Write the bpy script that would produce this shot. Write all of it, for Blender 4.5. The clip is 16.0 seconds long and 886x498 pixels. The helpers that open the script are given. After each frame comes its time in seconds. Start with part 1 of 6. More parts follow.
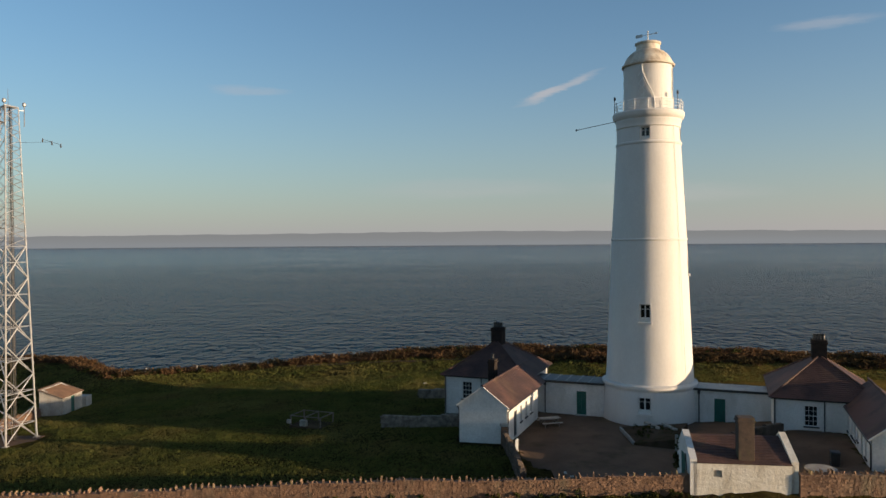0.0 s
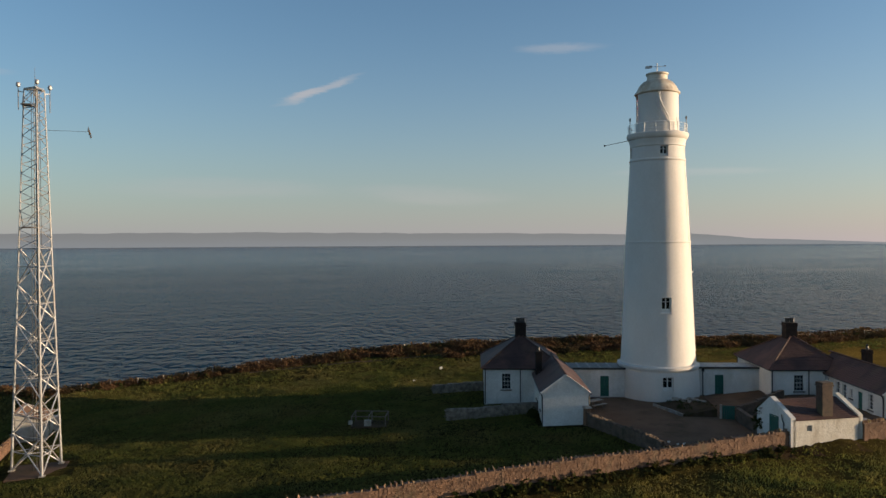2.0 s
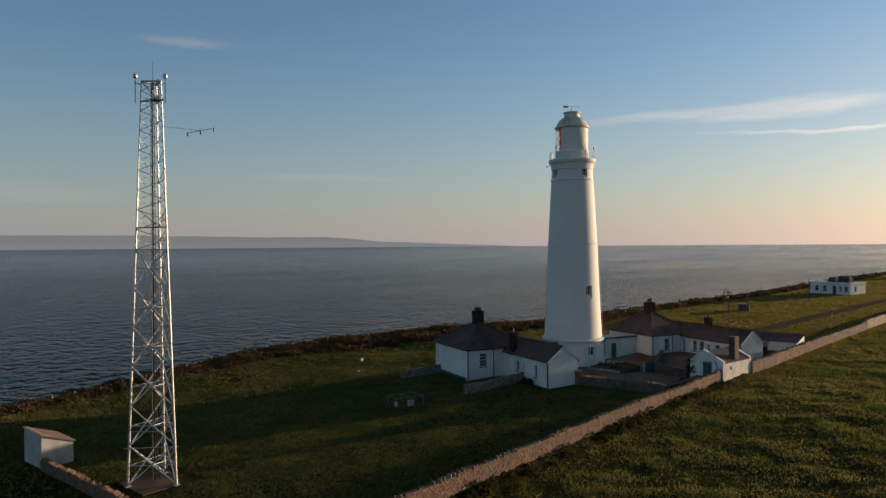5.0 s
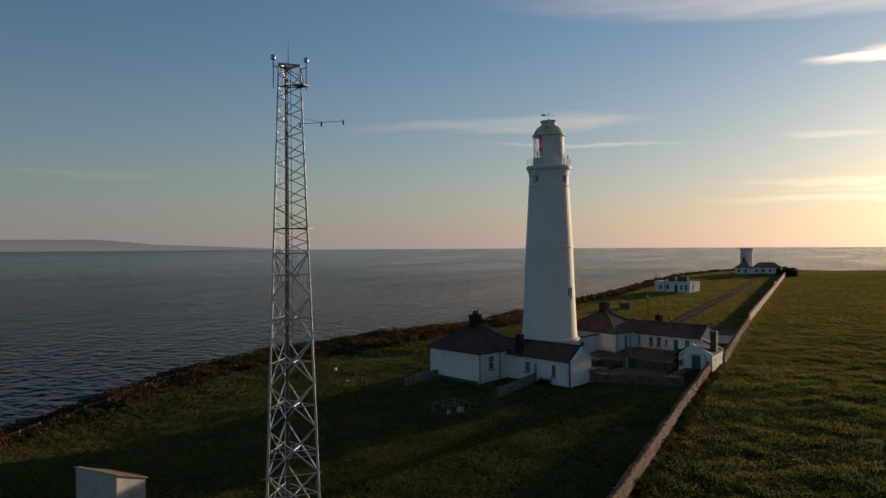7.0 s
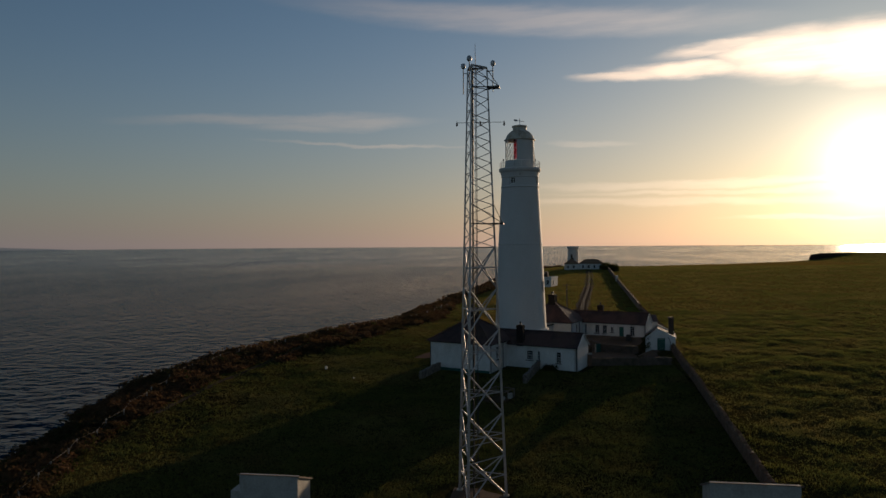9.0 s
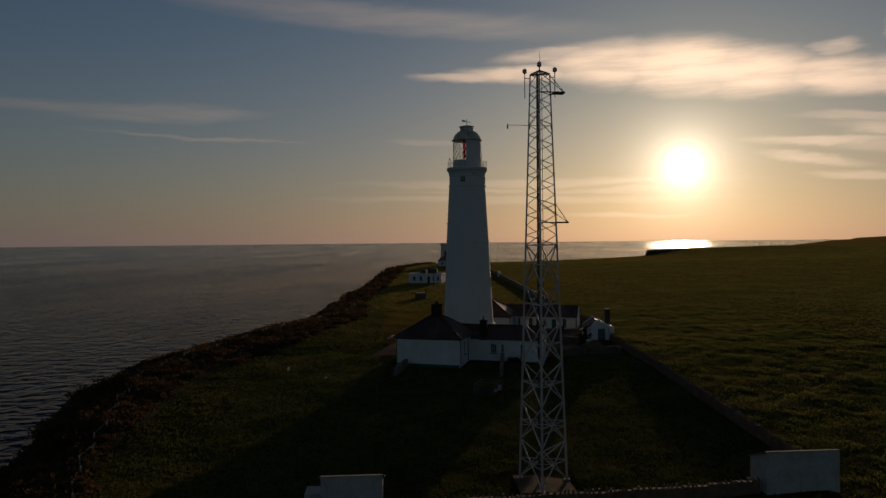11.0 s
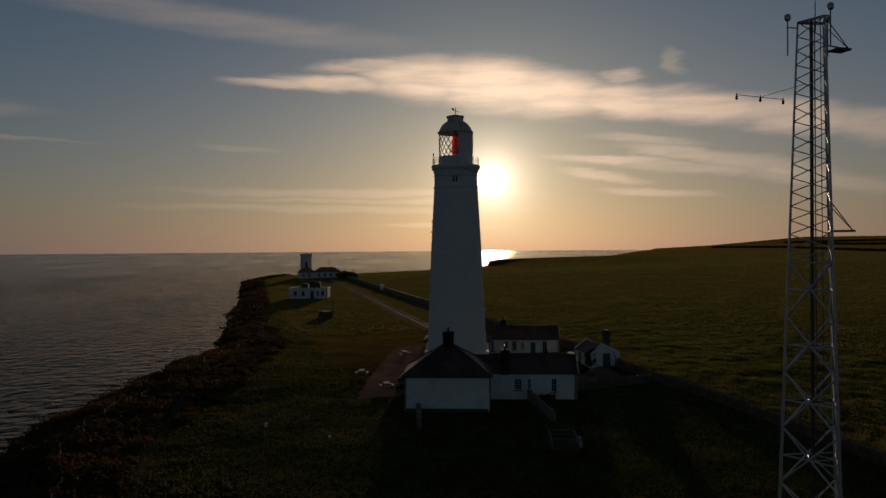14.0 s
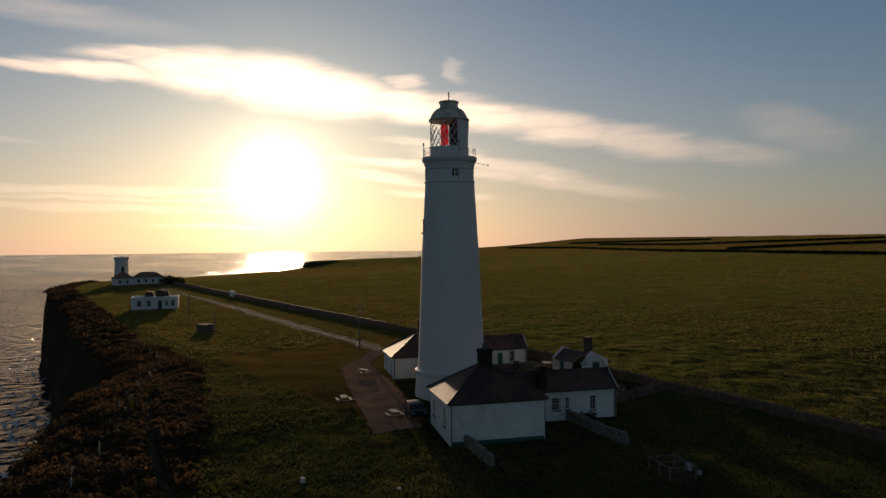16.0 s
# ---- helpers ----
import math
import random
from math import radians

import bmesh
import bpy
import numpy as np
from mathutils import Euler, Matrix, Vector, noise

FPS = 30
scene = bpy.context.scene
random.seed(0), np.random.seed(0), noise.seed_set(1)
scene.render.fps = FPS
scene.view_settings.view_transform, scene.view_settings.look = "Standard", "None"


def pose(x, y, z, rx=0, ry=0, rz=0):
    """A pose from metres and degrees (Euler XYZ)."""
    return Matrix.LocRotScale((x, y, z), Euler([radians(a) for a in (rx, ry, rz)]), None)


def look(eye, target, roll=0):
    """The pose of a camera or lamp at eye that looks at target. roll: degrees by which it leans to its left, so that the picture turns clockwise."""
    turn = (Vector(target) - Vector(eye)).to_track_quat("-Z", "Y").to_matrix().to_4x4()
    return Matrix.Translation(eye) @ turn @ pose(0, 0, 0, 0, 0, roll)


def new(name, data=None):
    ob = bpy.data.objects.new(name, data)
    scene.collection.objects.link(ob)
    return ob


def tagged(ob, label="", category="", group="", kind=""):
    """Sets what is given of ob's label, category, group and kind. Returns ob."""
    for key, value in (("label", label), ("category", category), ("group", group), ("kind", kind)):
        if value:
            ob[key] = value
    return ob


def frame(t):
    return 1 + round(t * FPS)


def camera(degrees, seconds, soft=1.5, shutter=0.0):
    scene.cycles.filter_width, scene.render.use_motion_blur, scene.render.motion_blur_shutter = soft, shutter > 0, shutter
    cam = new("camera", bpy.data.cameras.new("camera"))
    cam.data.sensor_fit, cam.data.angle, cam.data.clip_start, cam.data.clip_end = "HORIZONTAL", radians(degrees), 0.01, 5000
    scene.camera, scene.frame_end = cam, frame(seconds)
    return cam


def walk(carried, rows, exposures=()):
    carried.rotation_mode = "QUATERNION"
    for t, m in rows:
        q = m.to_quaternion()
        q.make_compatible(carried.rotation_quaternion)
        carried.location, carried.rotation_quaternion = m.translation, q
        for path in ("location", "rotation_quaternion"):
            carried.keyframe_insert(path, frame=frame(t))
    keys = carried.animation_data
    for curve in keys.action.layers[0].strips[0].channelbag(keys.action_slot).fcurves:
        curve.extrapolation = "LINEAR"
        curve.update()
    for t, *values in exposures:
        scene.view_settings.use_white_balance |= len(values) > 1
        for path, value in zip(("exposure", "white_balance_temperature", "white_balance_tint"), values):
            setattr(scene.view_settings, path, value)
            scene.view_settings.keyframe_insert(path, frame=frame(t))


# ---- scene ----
cam = camera(63.1, 16.0, soft=1.5)
PATH = [
    (0, (-4.425, 2.992, 15.778), (-4.429, 4.992, 15.761), -0.4),
    (0.5, (-11.21, 3.002, 15.845), (-11.058, 4.996, 15.828), -0.4),
    (1, (-18.198, 3.051, 15.878), (-17.876, 5.025, 15.864), -0.4),
    (1.5, (-25.405, 3.255, 15.901), (-24.926, 5.197, 15.886), -0.4),
    (2, (-32.631, 3.566, 15.959), (-31.988, 5.46, 15.943), -0.3),
    (2.5, (-39.926, 3.857, 15.951), (-39.118, 5.686, 15.936), -0.2),
    (3, (-47.186, 4.272, 15.929), (-46.221, 6.024, 15.915), -0.2),
    (3.5, (-54.366, 5.031, 15.895), (-53.263, 6.699, 15.878), -0.1),
    (4, (-61.146, 6.777, 15.867), (-59.913, 8.351, 15.851), -0.1),
    (4.2, (-63.535, 8.158, 15.872), (-62.25, 9.691, 15.857), -0.2),
    (6.3, (-82.098, 30.321, 16.121), (-80.391, 31.362, 16.111), -0.2),
    (6.5, (-83.494, 32.696, 16.126), (-81.758, 33.689, 16.117), -0.2),
    (7, (-86.326, 39.105, 16.118), (-84.521, 39.967, 16.111), -0.3),
    (7.5, (-89.131, 45.609, 16.033), (-87.267, 46.335, 16.025), -0.2),
    (8, (-92.014, 52.17, 15.939), (-90.102, 52.756, 15.931), -0.3),
    (8.5, (-94.864, 58.69, 15.909), (-92.915, 59.136, 15.901), -0.4),
    (9, (-97.763, 65.051, 15.914), (-95.787, 65.356, 15.902), -0.4),
    (9.5, (-100.554, 71.177, 15.845), (-98.561, 71.341, 15.83), -0.5),
    (9.7, (-100.965, 73.041, 15.863), (-98.967, 73.133, 15.847), -0.5),
    (11.8, (-97.33, 86.494, 16.201), (-95.338, 86.312, 16.187), -0.45),
    (12, (-96.231, 87.767, 16.171), (-94.242, 87.564, 16.162), -0.4),
    (12.5, (-91.811, 91.26, 16.3), (-89.834, 90.961, 16.292), -0.4),
    (13, (-86.669, 94.739, 16.401), (-84.711, 94.332, 16.398), -0.2),
    (13.5, (-81.264, 98.399, 16.478), (-79.331, 97.883, 16.476), -0.2),
    (14, (-76.021, 102.357, 16.595), (-74.123, 101.724, 16.594), -0.4),
    (14.5, (-70.547, 106.85, 16.756), (-68.696, 106.093, 16.752), -0.5),
    (15, (-64.904, 111.42, 16.892), (-63.106, 110.544, 16.886), -0.6),
    (15.5, (-59.371, 115.817, 17.01), (-57.64, 114.814, 17.003), -0.8),
    (16, (-54.085, 119.897, 17.055), (-52.452, 118.742, 17.052), -0.6),
]
EXPOSURES = [(0.0, 0.9, 6560, 9.5), (2.5, 0.85, 6560, 9.7), (4.0, 0.72, 6560, 10.0), (6.5, 0.3, 6540, 10.5), (7.0, 0.12, 6533, 10.8), (8.0, -0.2, 6600, 11.2), (9.5, -0.72, 6700, 12.0), (12.0, -1.85, 7000, 15.0), (12.5, -1.95, 7000, 15.0), (13.5, -1.95, 7000, 15.0), (14.0, -1.58, 6880, 14.3), (14.5, -1.42, 6780, 13.8), (15.0, -1.05, 6760, 13.5), (16.0, -0.45, 6860, 13.8)]
walk(cam, [(t, look(eye, target, roll)) for t, eye, target, roll in PATH], EXPOSURES)

# ---------------------------------------------------------------- world, sun
SUN_AZ, SUN_EL = -22.3, 5.4          # degrees from +x, anticlockwise; height
SUN = Vector((math.cos(radians(SUN_AZ)) * math.cos(radians(SUN_EL)), math.sin(radians(SUN_AZ)) * math.cos(radians(SUN_EL)), math.sin(radians(SUN_EL))))


class Nodes:
    """A small writer of node trees."""

    def __init__(self, tree):
        self.t = tree
        self.t.nodes.clear()

    def add(self, kind, **props):
        n = self.t.nodes.new(kind)
        for k, v in props.items():
            setattr(n, k, v)
        return n

    def put(self, node, key, value):
        s = node.inputs[key]
        if isinstance(value, bpy.types.NodeSocket):
            self.t.links.new(value, s)
        else:
            s.default_value = value

    def math(self, op, a, b=0.0, c=0.0, clamp=False):
        n = self.add("ShaderNodeMath", operation=op, use_clamp=clamp)
        for i, v in enumerate((a, b, c)):
            self.put(n, i, v)
        return n.outputs[0]

    def vec(self, op, a, b=(0, 0, 0), out=0):
        n = self.add("ShaderNodeVectorMath", operation=op)
        self.put(n, 0, a)
        self.put(n, 1, b)
        return n.outputs[out]

    def noise(self, vector, scale, detail=4.0, rough=0.55, out=0):
        n = self.add("ShaderNodeTexNoise")
        self.put(n, "Vector", vector)
        self.put(n, "Scale", scale)
        self.put(n, "Detail", detail)
        self.put(n, "Roughness", rough)
        return n.outputs[out]

    def ramp(self, x, lo, hi, a=0.0, b=1.0, kind="SMOOTHSTEP"):
        n = self.add("ShaderNodeMapRange", interpolation_type=kind)
        for k, v in ((0, x), (1, lo), (2, hi), (3, a), (4, b)):
            self.put(n, k, v)
        return n.outputs[0]

    def mix(self, fac, a, b, blend="MIX"):
        n = self.add("ShaderNodeMix", data_type="RGBA", blend_type=blend)
        self.put(n, 0, fac)
        self.put(n, 6, a)
        self.put(n, 7, b)
        return n.outputs[2]

    def scalevec(self, v, s):
        return self.vec("MULTIPLY", v, s)


def rgb(r, g, b):
    return (r, g, b, 1.0)


# (azimuth, height, half width, half thickness, slope, weight): the clouds of that evening
CLOUDS = [
    (-5.6, 12.62, 4.6, 0.42, 0.03, 0.7), (-10.0, 12.75, 5.5, 0.75, 0.03, 0.85), (-12.5, 14.2, 5.0, 0.7, -0.06, 0.6),
    (-17.0, 13.25, 6.0, 1.9, 0.05, 0.9), (-22.5, 12.75, 6.5, 2.2, 0.09, 1.0), (-27.0, 12.0, 6.0, 1.95, 0.14, 1.0),
    (-32.5, 11.1, 6.0, 1.4, 0.14, 0.95), (-38.0, 10.4, 6.5, 1.45, 0.14, 0.9), (-44.0, 9.3, 6.5, 1.4, 0.18, 0.8),
    (-50.5, 8.0, 6.0, 1.35, 0.19, 0.65), (-57.0, 6.9, 5.0, 1.1, 0.18, 0.4),
    (-32.4, 12.95, 1.7, 0.75, 0.05, 0.5), (-36.2, 13.8, 0.9, 1.2, -0.6, 0.2), (-61.5, 8.3, 4.5, 1.6, 0.3, 0.25),
    (-11.0, 4.45, 15.0, 0.36, 0.0, 0.23), (-9.0, 3.2, 16.0, 0.36, 0.01, 0.21), (-12.0, 3.85, 13.0, 0.24, 0.01, 0.2), (-18.0, 1.8, 6.0, 0.2, 0.0, 0.25),
    (-31.6, 6.75, 5.2, 0.46, 0.07, 0.5), (-37.0, 7.0, 5.0, 0.65, 0.16, 0.42), (-42.0, 6.0, 6.0, 0.8, 0.16, 0.4), (-43.5, 5.45, 1.7, 0.3, 0.1, 0.5), (-37.5, 5.9, 6.5, 0.5, 0.1, 0.34),
    (-31.2, 5.55, 3.8, 0.4, 0.17, 0.4), (-35.2, 4.2, 5.0, 0.35, 0.08, 0.35), (-46.0, 4.8, 7.5, 0.75, 0.16, 0.34), (-34.5, 8.1, 5.0, 0.4, 0.12, 0.3),
    (3.0, 17.2, 19.0, 1.2, 0.07, 0.24), (17.0, 9.4, 8.0, 0.6, -0.05, 0.28), (15.0, 7.85, 8.5, 0.16, 0.03, 0.28),
    (-2.8, 7.75, 3.4, 0.3, 0.04, 0.14), (23.0, 9.6, 11.0, 0.5, -0.05, 0.28),
    (80.8, 11.9, 3.6, 0.38, -0.36, 0.75), (105.0, 11.6, 3.2, 0.35, 0.0, 0.3), (62.0, 14.9, 3.4, 0.4, 0.0, 0.3),
    (72.0, 3.8, 7.0, 0.8, 0.05, 0.25), (88.0, 4.2, 9.0, 0.9, 0.0, 0.22), (52.0, 5.2, 6.0, 0.4, 0.0, 0.2),
]

world = bpy.data.worlds.new("sky")
world.use_nodes = True
scene.world = world
w = Nodes(world.node_tree)
sky = w.add("ShaderNodeTexSky", sky_type="NISHITA", sun_disc=False)
sky.sun_elevation, sky.sun_rotation, sky.altitude = radians(SUN_EL), radians(90 - SUN_AZ), 40
sky.air_density, sky.dust_density, sky.ozone_density = 1.0, 0.5, 1.6
way = w.vec("NORMALIZE", w.add("ShaderNodeTexCoord").outputs["Generated"])
sep = w.add("ShaderNodeSeparateXYZ")
w.put(sep, 0, way)
az = w.math("MULTIPLY", w.math("ARCTAN2", sep.outputs[1], sep.outputs[0]), 57.2958)
el = w.math("MULTIPLY", w.math("ARCSINE", sep.outputs[2]), 57.2958)
flat = w.add("ShaderNodeCombineXYZ")
w.put(flat, 0, az)
w.put(flat, 1, el)
wisp = w.noise(w.scalevec(flat.outputs[0], (0.16, 0.75, 1)), 1.0, 6, 0.62, 1)
bent = w.vec("ADD", flat.outputs[0], w.scalevec(w.vec("SUBTRACT", wisp, (0.5, 0.5, 0.5)), (4.0, 1.1, 0)))
cover = 0.0
for a, h, wa, we, slope, weight in CLOUDS:
    m = w.add("ShaderNodeMapping", vector_type="TEXTURE")
    w.put(m, 0, bent)
    w.put(m, 1, (a, h, 0))
    w.put(m, 2, (0, 0, math.atan(slope)))
    w.put(m, 3, (wa, we, 1))
    d = w.vec("LENGTH", m.outputs[0], out=1)
    cover = w.math("MAXIMUM", cover, w.ramp(d, 1.2, 0.3, 0.0, weight))
grain = w.noise(w.scalevec(flat.outputs[0], (0.10, 0.9, 1)), 1.6, 5, 0.6)
cover = w.math("MULTIPLY", cover, w.ramp(grain, 0.28, 0.62, 0.66, 1.0), clamp=True)
toward = w.math("ARCCOSINE", w.vec("DOT_PRODUCT", way, tuple(SUN), out=1))
theta = w.math("MULTIPLY", toward, 57.2958)
near = w.math("EXPONENT", w.math("MULTIPLY", theta, -1 / 19.5))
cloud_colour = w.mix(near, rgb(2.6, 2.5, 2.6), rgb(47.0, 35.0, 25.0))
haze = w.math("EXPONENT", w.math("MULTIPLY", w.math("ABSOLUTE", el), -1 / 7.5))
clear_sky = w.mix(1.0, sky.outputs[0], w.mix(w.ramp(el, 14.0, 45.0), rgb(0.70, 0.975, 1.245), rgb(0.95, 0.97, 1.06)), "MULTIPLY")
base_sky = w.mix(w.math("MULTIPLY", haze, 0.85), clear_sky, w.mix(near, rgb(2.10, 2.08, 2.38), rgb(23.6, 13.8, 9.7)))
clouded = w.mix(w.math("MULTIPLY", cover, 0.92), base_sky, cloud_colour)
core = w.math("MULTIPLY", w.math("EXPONENT", w.math("MULTIPLY", w.math("POWER", w.math("DIVIDE", theta, 0.64), 2.0), -1.0)), 260.0)
halo = w.math("MULTIPLY", w.math("EXPONENT", w.math("DIVIDE", theta, -1.55)), 56.0)
glow = w.vec("ADD", w.scalevec((1.0, 0.88, 0.62), core), w.scalevec((1.0, 0.89, 0.71), halo))
total = w.vec("ADD", clouded, glow)
bg = w.add("ShaderNodeBackground")
w.put(bg, 0, total)
w.put(bg, 1, 0.10)
out = w.add("ShaderNodeOutputWorld")
w.put(out, 0, bg.outputs[0])

sun_data = bpy.data.lights.new("sun", "SUN")
sun_data.energy, sun_data.angle, sun_data.color = 3.9, radians(0.6), (1.0, 0.75, 0.50)
new("sun", sun_data).matrix_world = look((SUN.x * 100, SUN.y * 100, SUN.z * 100 + 1.7), (0, 0, 0))


# ---------------------------------------------------------------- materials
def material(name, colours, scale=1.0, rough=0.8, metal=0.0, bump=0.0, bump_scale=None, fine=None, stretch=(1, 1, 1), per_piece=0.0, spec=0.5, stain=None, stain_scale=0.3, world_space=False, grain=1.0):
    """A surface of one or two colours in noise, with fine grain, stains and relief at real size."""
    m = bpy.data.materials.new(name)
    m.use_nodes = True
    n = Nodes(m.node_tree)
    tc = n.add("ShaderNodeTexCoord")
    if world_space:
        geo = n.add("ShaderNodeNewGeometry")
        where = n.scalevec(geo.outputs["Position"], stretch)
    else:
        where = n.scalevec(tc.outputs["Object"], stretch)
    info = n.add("ShaderNodeObjectInfo")
    if per_piece:
        where = n.vec("ADD", where, n.scalevec((31.0, 17.0, 11.0), info.outputs["Random"]))
    a, b = colours[0], colours[-1]
    c = n.mix(n.ramp(n.noise(where, scale, 5, 0.6), 0.3, 0.7), rgb(*a), rgb(*b))
    if len(colours) == 3:
        c = n.mix(n.ramp(n.noise(where, scale * 0.23, 3, 0.6), 0.42, 0.66), c, rgb(*colours[1]))
    if stain:
        c = n.mix(n.ramp(n.noise(n.scalevec(where, (1, 1, 0.35)), stain_scale, 6, 0.65), 0.5, 0.78, 0.0, 0.75), c, rgb(*stain))
    g = n.noise(where, fine or scale * 9, 3, 0.6)
    c = n.mix(1.0, c, n.mix(g, rgb(*[1 - 0.28 * grain] * 3), rgb(*[1 + 0.25 * grain] * 3)), "MULTIPLY")
    if per_piece:
        k = n.ramp(info.outputs["Random"], 0, 1, 1 - per_piece, 1 + per_piece, "LINEAR")
        c = n.mix(1.0, c, n.scalevec((1, 1, 1), k), "MULTIPLY")
    p = n.add("ShaderNodeBsdfPrincipled")
    n.put(p, "Base Color", c)
    n.put(p, "Metallic", metal)
    n.put(p, "Roughness", n.ramp(g, 0.2, 0.8, max(rough - 0.08, 0.02), min(rough + 0.08, 1.0), "LINEAR"))
    n.put(p, "Specular IOR Level", spec)
    if bump:
        bm = n.add("ShaderNodeBump")
        n.put(bm, "Strength", 1.0)
        n.put(bm, "Distance", bump)
        n.put(bm, "Height", n.noise(where, bump_scale or scale * 4, 5, 0.6))
        n.put(p, "Normal", bm.outputs[0])
    o = n.add("ShaderNodeOutputMaterial")
    n.put(o, 0, p.outputs[0])
    return m


WHITE = material("white_masonry_paint", [(0.6952, 0.6732, 0.6336), (0.6072, 0.5852, 0.5456)], 0.7, 0.75, bump=0.02, bump_scale=3.0, fine=8, stain=(0.44, 0.4136, 0.352), stain_scale=0.45)
TOWER = material("tower_white_paint", [(0.672, 0.642, 0.596), (0.636, 0.602, 0.556)], 0.5, 0.7, bump=0.012, bump_scale=5.0, fine=7.0, stretch=(1, 1, 0.5), stain=(0.637, 0.6006, 0.5323), stain_scale=0.5, grain=0.35)
LIME = material("weathered_limewash", [(0.69, 0.65, 0.57), (0.58, 0.53, 0.44)], 0.9, 0.88, bump=0.05, bump_scale=3.6, fine=6, stain=(0.3696, 0.3168, 0.2376), stain_scale=0.8, grain=0.9)
RENDER = material("weathered_grey_render", [(0.47, 0.44, 0.39), (0.36, 0.33, 0.29)], 0.8, 0.9, bump=0.03, bump_scale=3.0, fine=7, spec=0.2, stain=(0.24, 0.21, 0.16), stain_scale=0.5)
SLATE = material("slate", [(0.061, 0.040, 0.037), (0.128, 0.071, 0.058), (0.087, 0.053, 0.047)], 1.3, 0.6, bump=0.015, bump_scale=6, fine=5, spec=0.13, stain=(0.14, 0.09, 0.06), stain_scale=0.5)
TILE = material("clay_tile", [(0.27, 0.16, 0.10), (0.19, 0.115, 0.075)], 1.5, 0.85, spec=0.12, bump=0.015, bump_scale=8, stain=(0.30, 0.23, 0.12), stain_scale=0.6)
EARTH = material("dark_earth", [(0.075, 0.052, 0.037), (0.105, 0.074, 0.050), (0.050, 0.042, 0.022)], 1.2, 0.98, bump=0.06, bump_scale=3.5, fine=9, spec=0.0)
SMOKEBRICK = material("smoke_dark_brick", [(0.085, 0.056, 0.040), (0.045, 0.033, 0.027)], 2.2, 0.9, bump=0.02, bump_scale=7, stain=(0.16, 0.13, 0.05), stain_scale=0.9)
BRICK = material("sooty_brick", [(0.034, 0.026, 0.023), (0.020, 0.017, 0.017)], 2.2, 0.95, spec=0.1, bump=0.02, bump_scale=7, stain=(0.07, 0.055, 0.04), stain_scale=0.9)
STONE = material("limestone_rubble", [(0.222, 0.127, 0.076), (0.120, 0.069, 0.044)], 1.6, 0.9, bump=0.03, bump_scale=5, stain=(0.135, 0.126, 0.081), stain_scale=0.7)
GREYSTONE = material("grey_lichened_rubble", [(0.30, 0.26, 0.215), (0.14, 0.118, 0.095)], 2.4, 0.95, bump=0.04, bump_scale=5, spec=0.1, stain=(0.09, 0.09, 0.06), stain_scale=0.9, grain=1.6)
DARKSTONE = material("dark_rubble", [(0.17, 0.125, 0.095), (0.10, 0.078, 0.06)], 1.4, 0.95, bump=0.03, bump_scale=5, spec=0.1, stain=(0.06, 0.06, 0.03), stain_scale=0.7)
PIECE = material("limestone_piece", [(0.245, 0.145, 0.087), (0.132, 0.078, 0.050)], 1.9, 0.9, bump=0.02, bump_scale=9, per_piece=0.3, stain=(0.405, 0.342, 0.162), stain_scale=1.2)
GREEN = material("green_paint", [(0.010, 0.105, 0.080), (0.008, 0.080, 0.064)], 2.0, 0.45, bump=0.004)
BLACK = material("black_iron_paint", [(0.016, 0.016, 0.017), (0.03, 0.028, 0.026)], 3.0, 0.45)
SASH = material("white_joinery", [(0.76, 0.75, 0.72), (0.68, 0.67, 0.63)], 3.0, 0.5)
GALV = material("galvanised_steel", [(0.54, 0.53, 0.52), (0.43, 0.42, 0.41)], 3.0, 0.5, metal=0.65, stain=(0.42, 0.35, 0.28), stain_scale=0.8)
DARKSTEEL = material("dark_steel", [(0.06, 0.055, 0.05), (0.10, 0.08, 0.065)], 3.0, 0.5, metal=0.4)
LEAD = material("lead_sheet", [(0.10, 0.10, 0.105), (0.16, 0.155, 0.15)], 1.1, 0.55, metal=0.2, bump=0.01)
# paler copy of the lead: glints on right roof and rolls painted as colour
LEADPALE = material("pale_lead", [(0.22, 0.215, 0.21), (0.34, 0.33, 0.31)], 1.4, 0.45, metal=0.2, bump=0.01)
CONCRETE = material("old_concrete", [(0.36, 0.34, 0.30), (0.25, 0.23, 0.20)], 1.4, 0.9, bump=0.02, stain=(0.14, 0.13, 0.09), stain_scale=0.5)
REDGRAVEL = material("reddish_gravel", [(0.265, 0.155, 0.105), (0.165, 0.105, 0.074), (0.210, 0.128, 0.088)], 0.5, 0.95, bump=0.02, bump_scale=14, fine=9, stain=(0.05, 0.045, 0.02), stain_scale=0.35, spec=0.0)
GRAVEL = material("gravel", [(0.190, 0.124, 0.082), (0.105, 0.072, 0.050), (0.145, 0.095, 0.066)], 0.5, 0.95, bump=0.03, bump_scale=14, fine=9, stain=(0.05, 0.05, 0.026), stain_scale=0.35, spec=0.05)
RUT = material("rut_stones", [(0.105, 0.068, 0.045), (0.060, 0.043, 0.028)], 0.5, 0.95, bump=0.03, bump_scale=14, fine=9, stain=(0.05, 0.05, 0.026), stain_scale=0.35, spec=0.0)
TARMAC = material("worn_tarmac", [(0.03844, 0.02852, 0.0217), (0.06076, 0.0434, 0.03162)], 0.6, 0.9, bump=0.02, bump_scale=12, stain=(0.0558, 0.0558, 0.0279), stain_scale=0.4, spec=0.05)
FENCEWOOD = material("silvered_fence_timber", [(0.36, 0.31, 0.25), (0.25, 0.21, 0.17)], 4.0, 0.85, bump=0.006, stretch=(1, 1, 5))
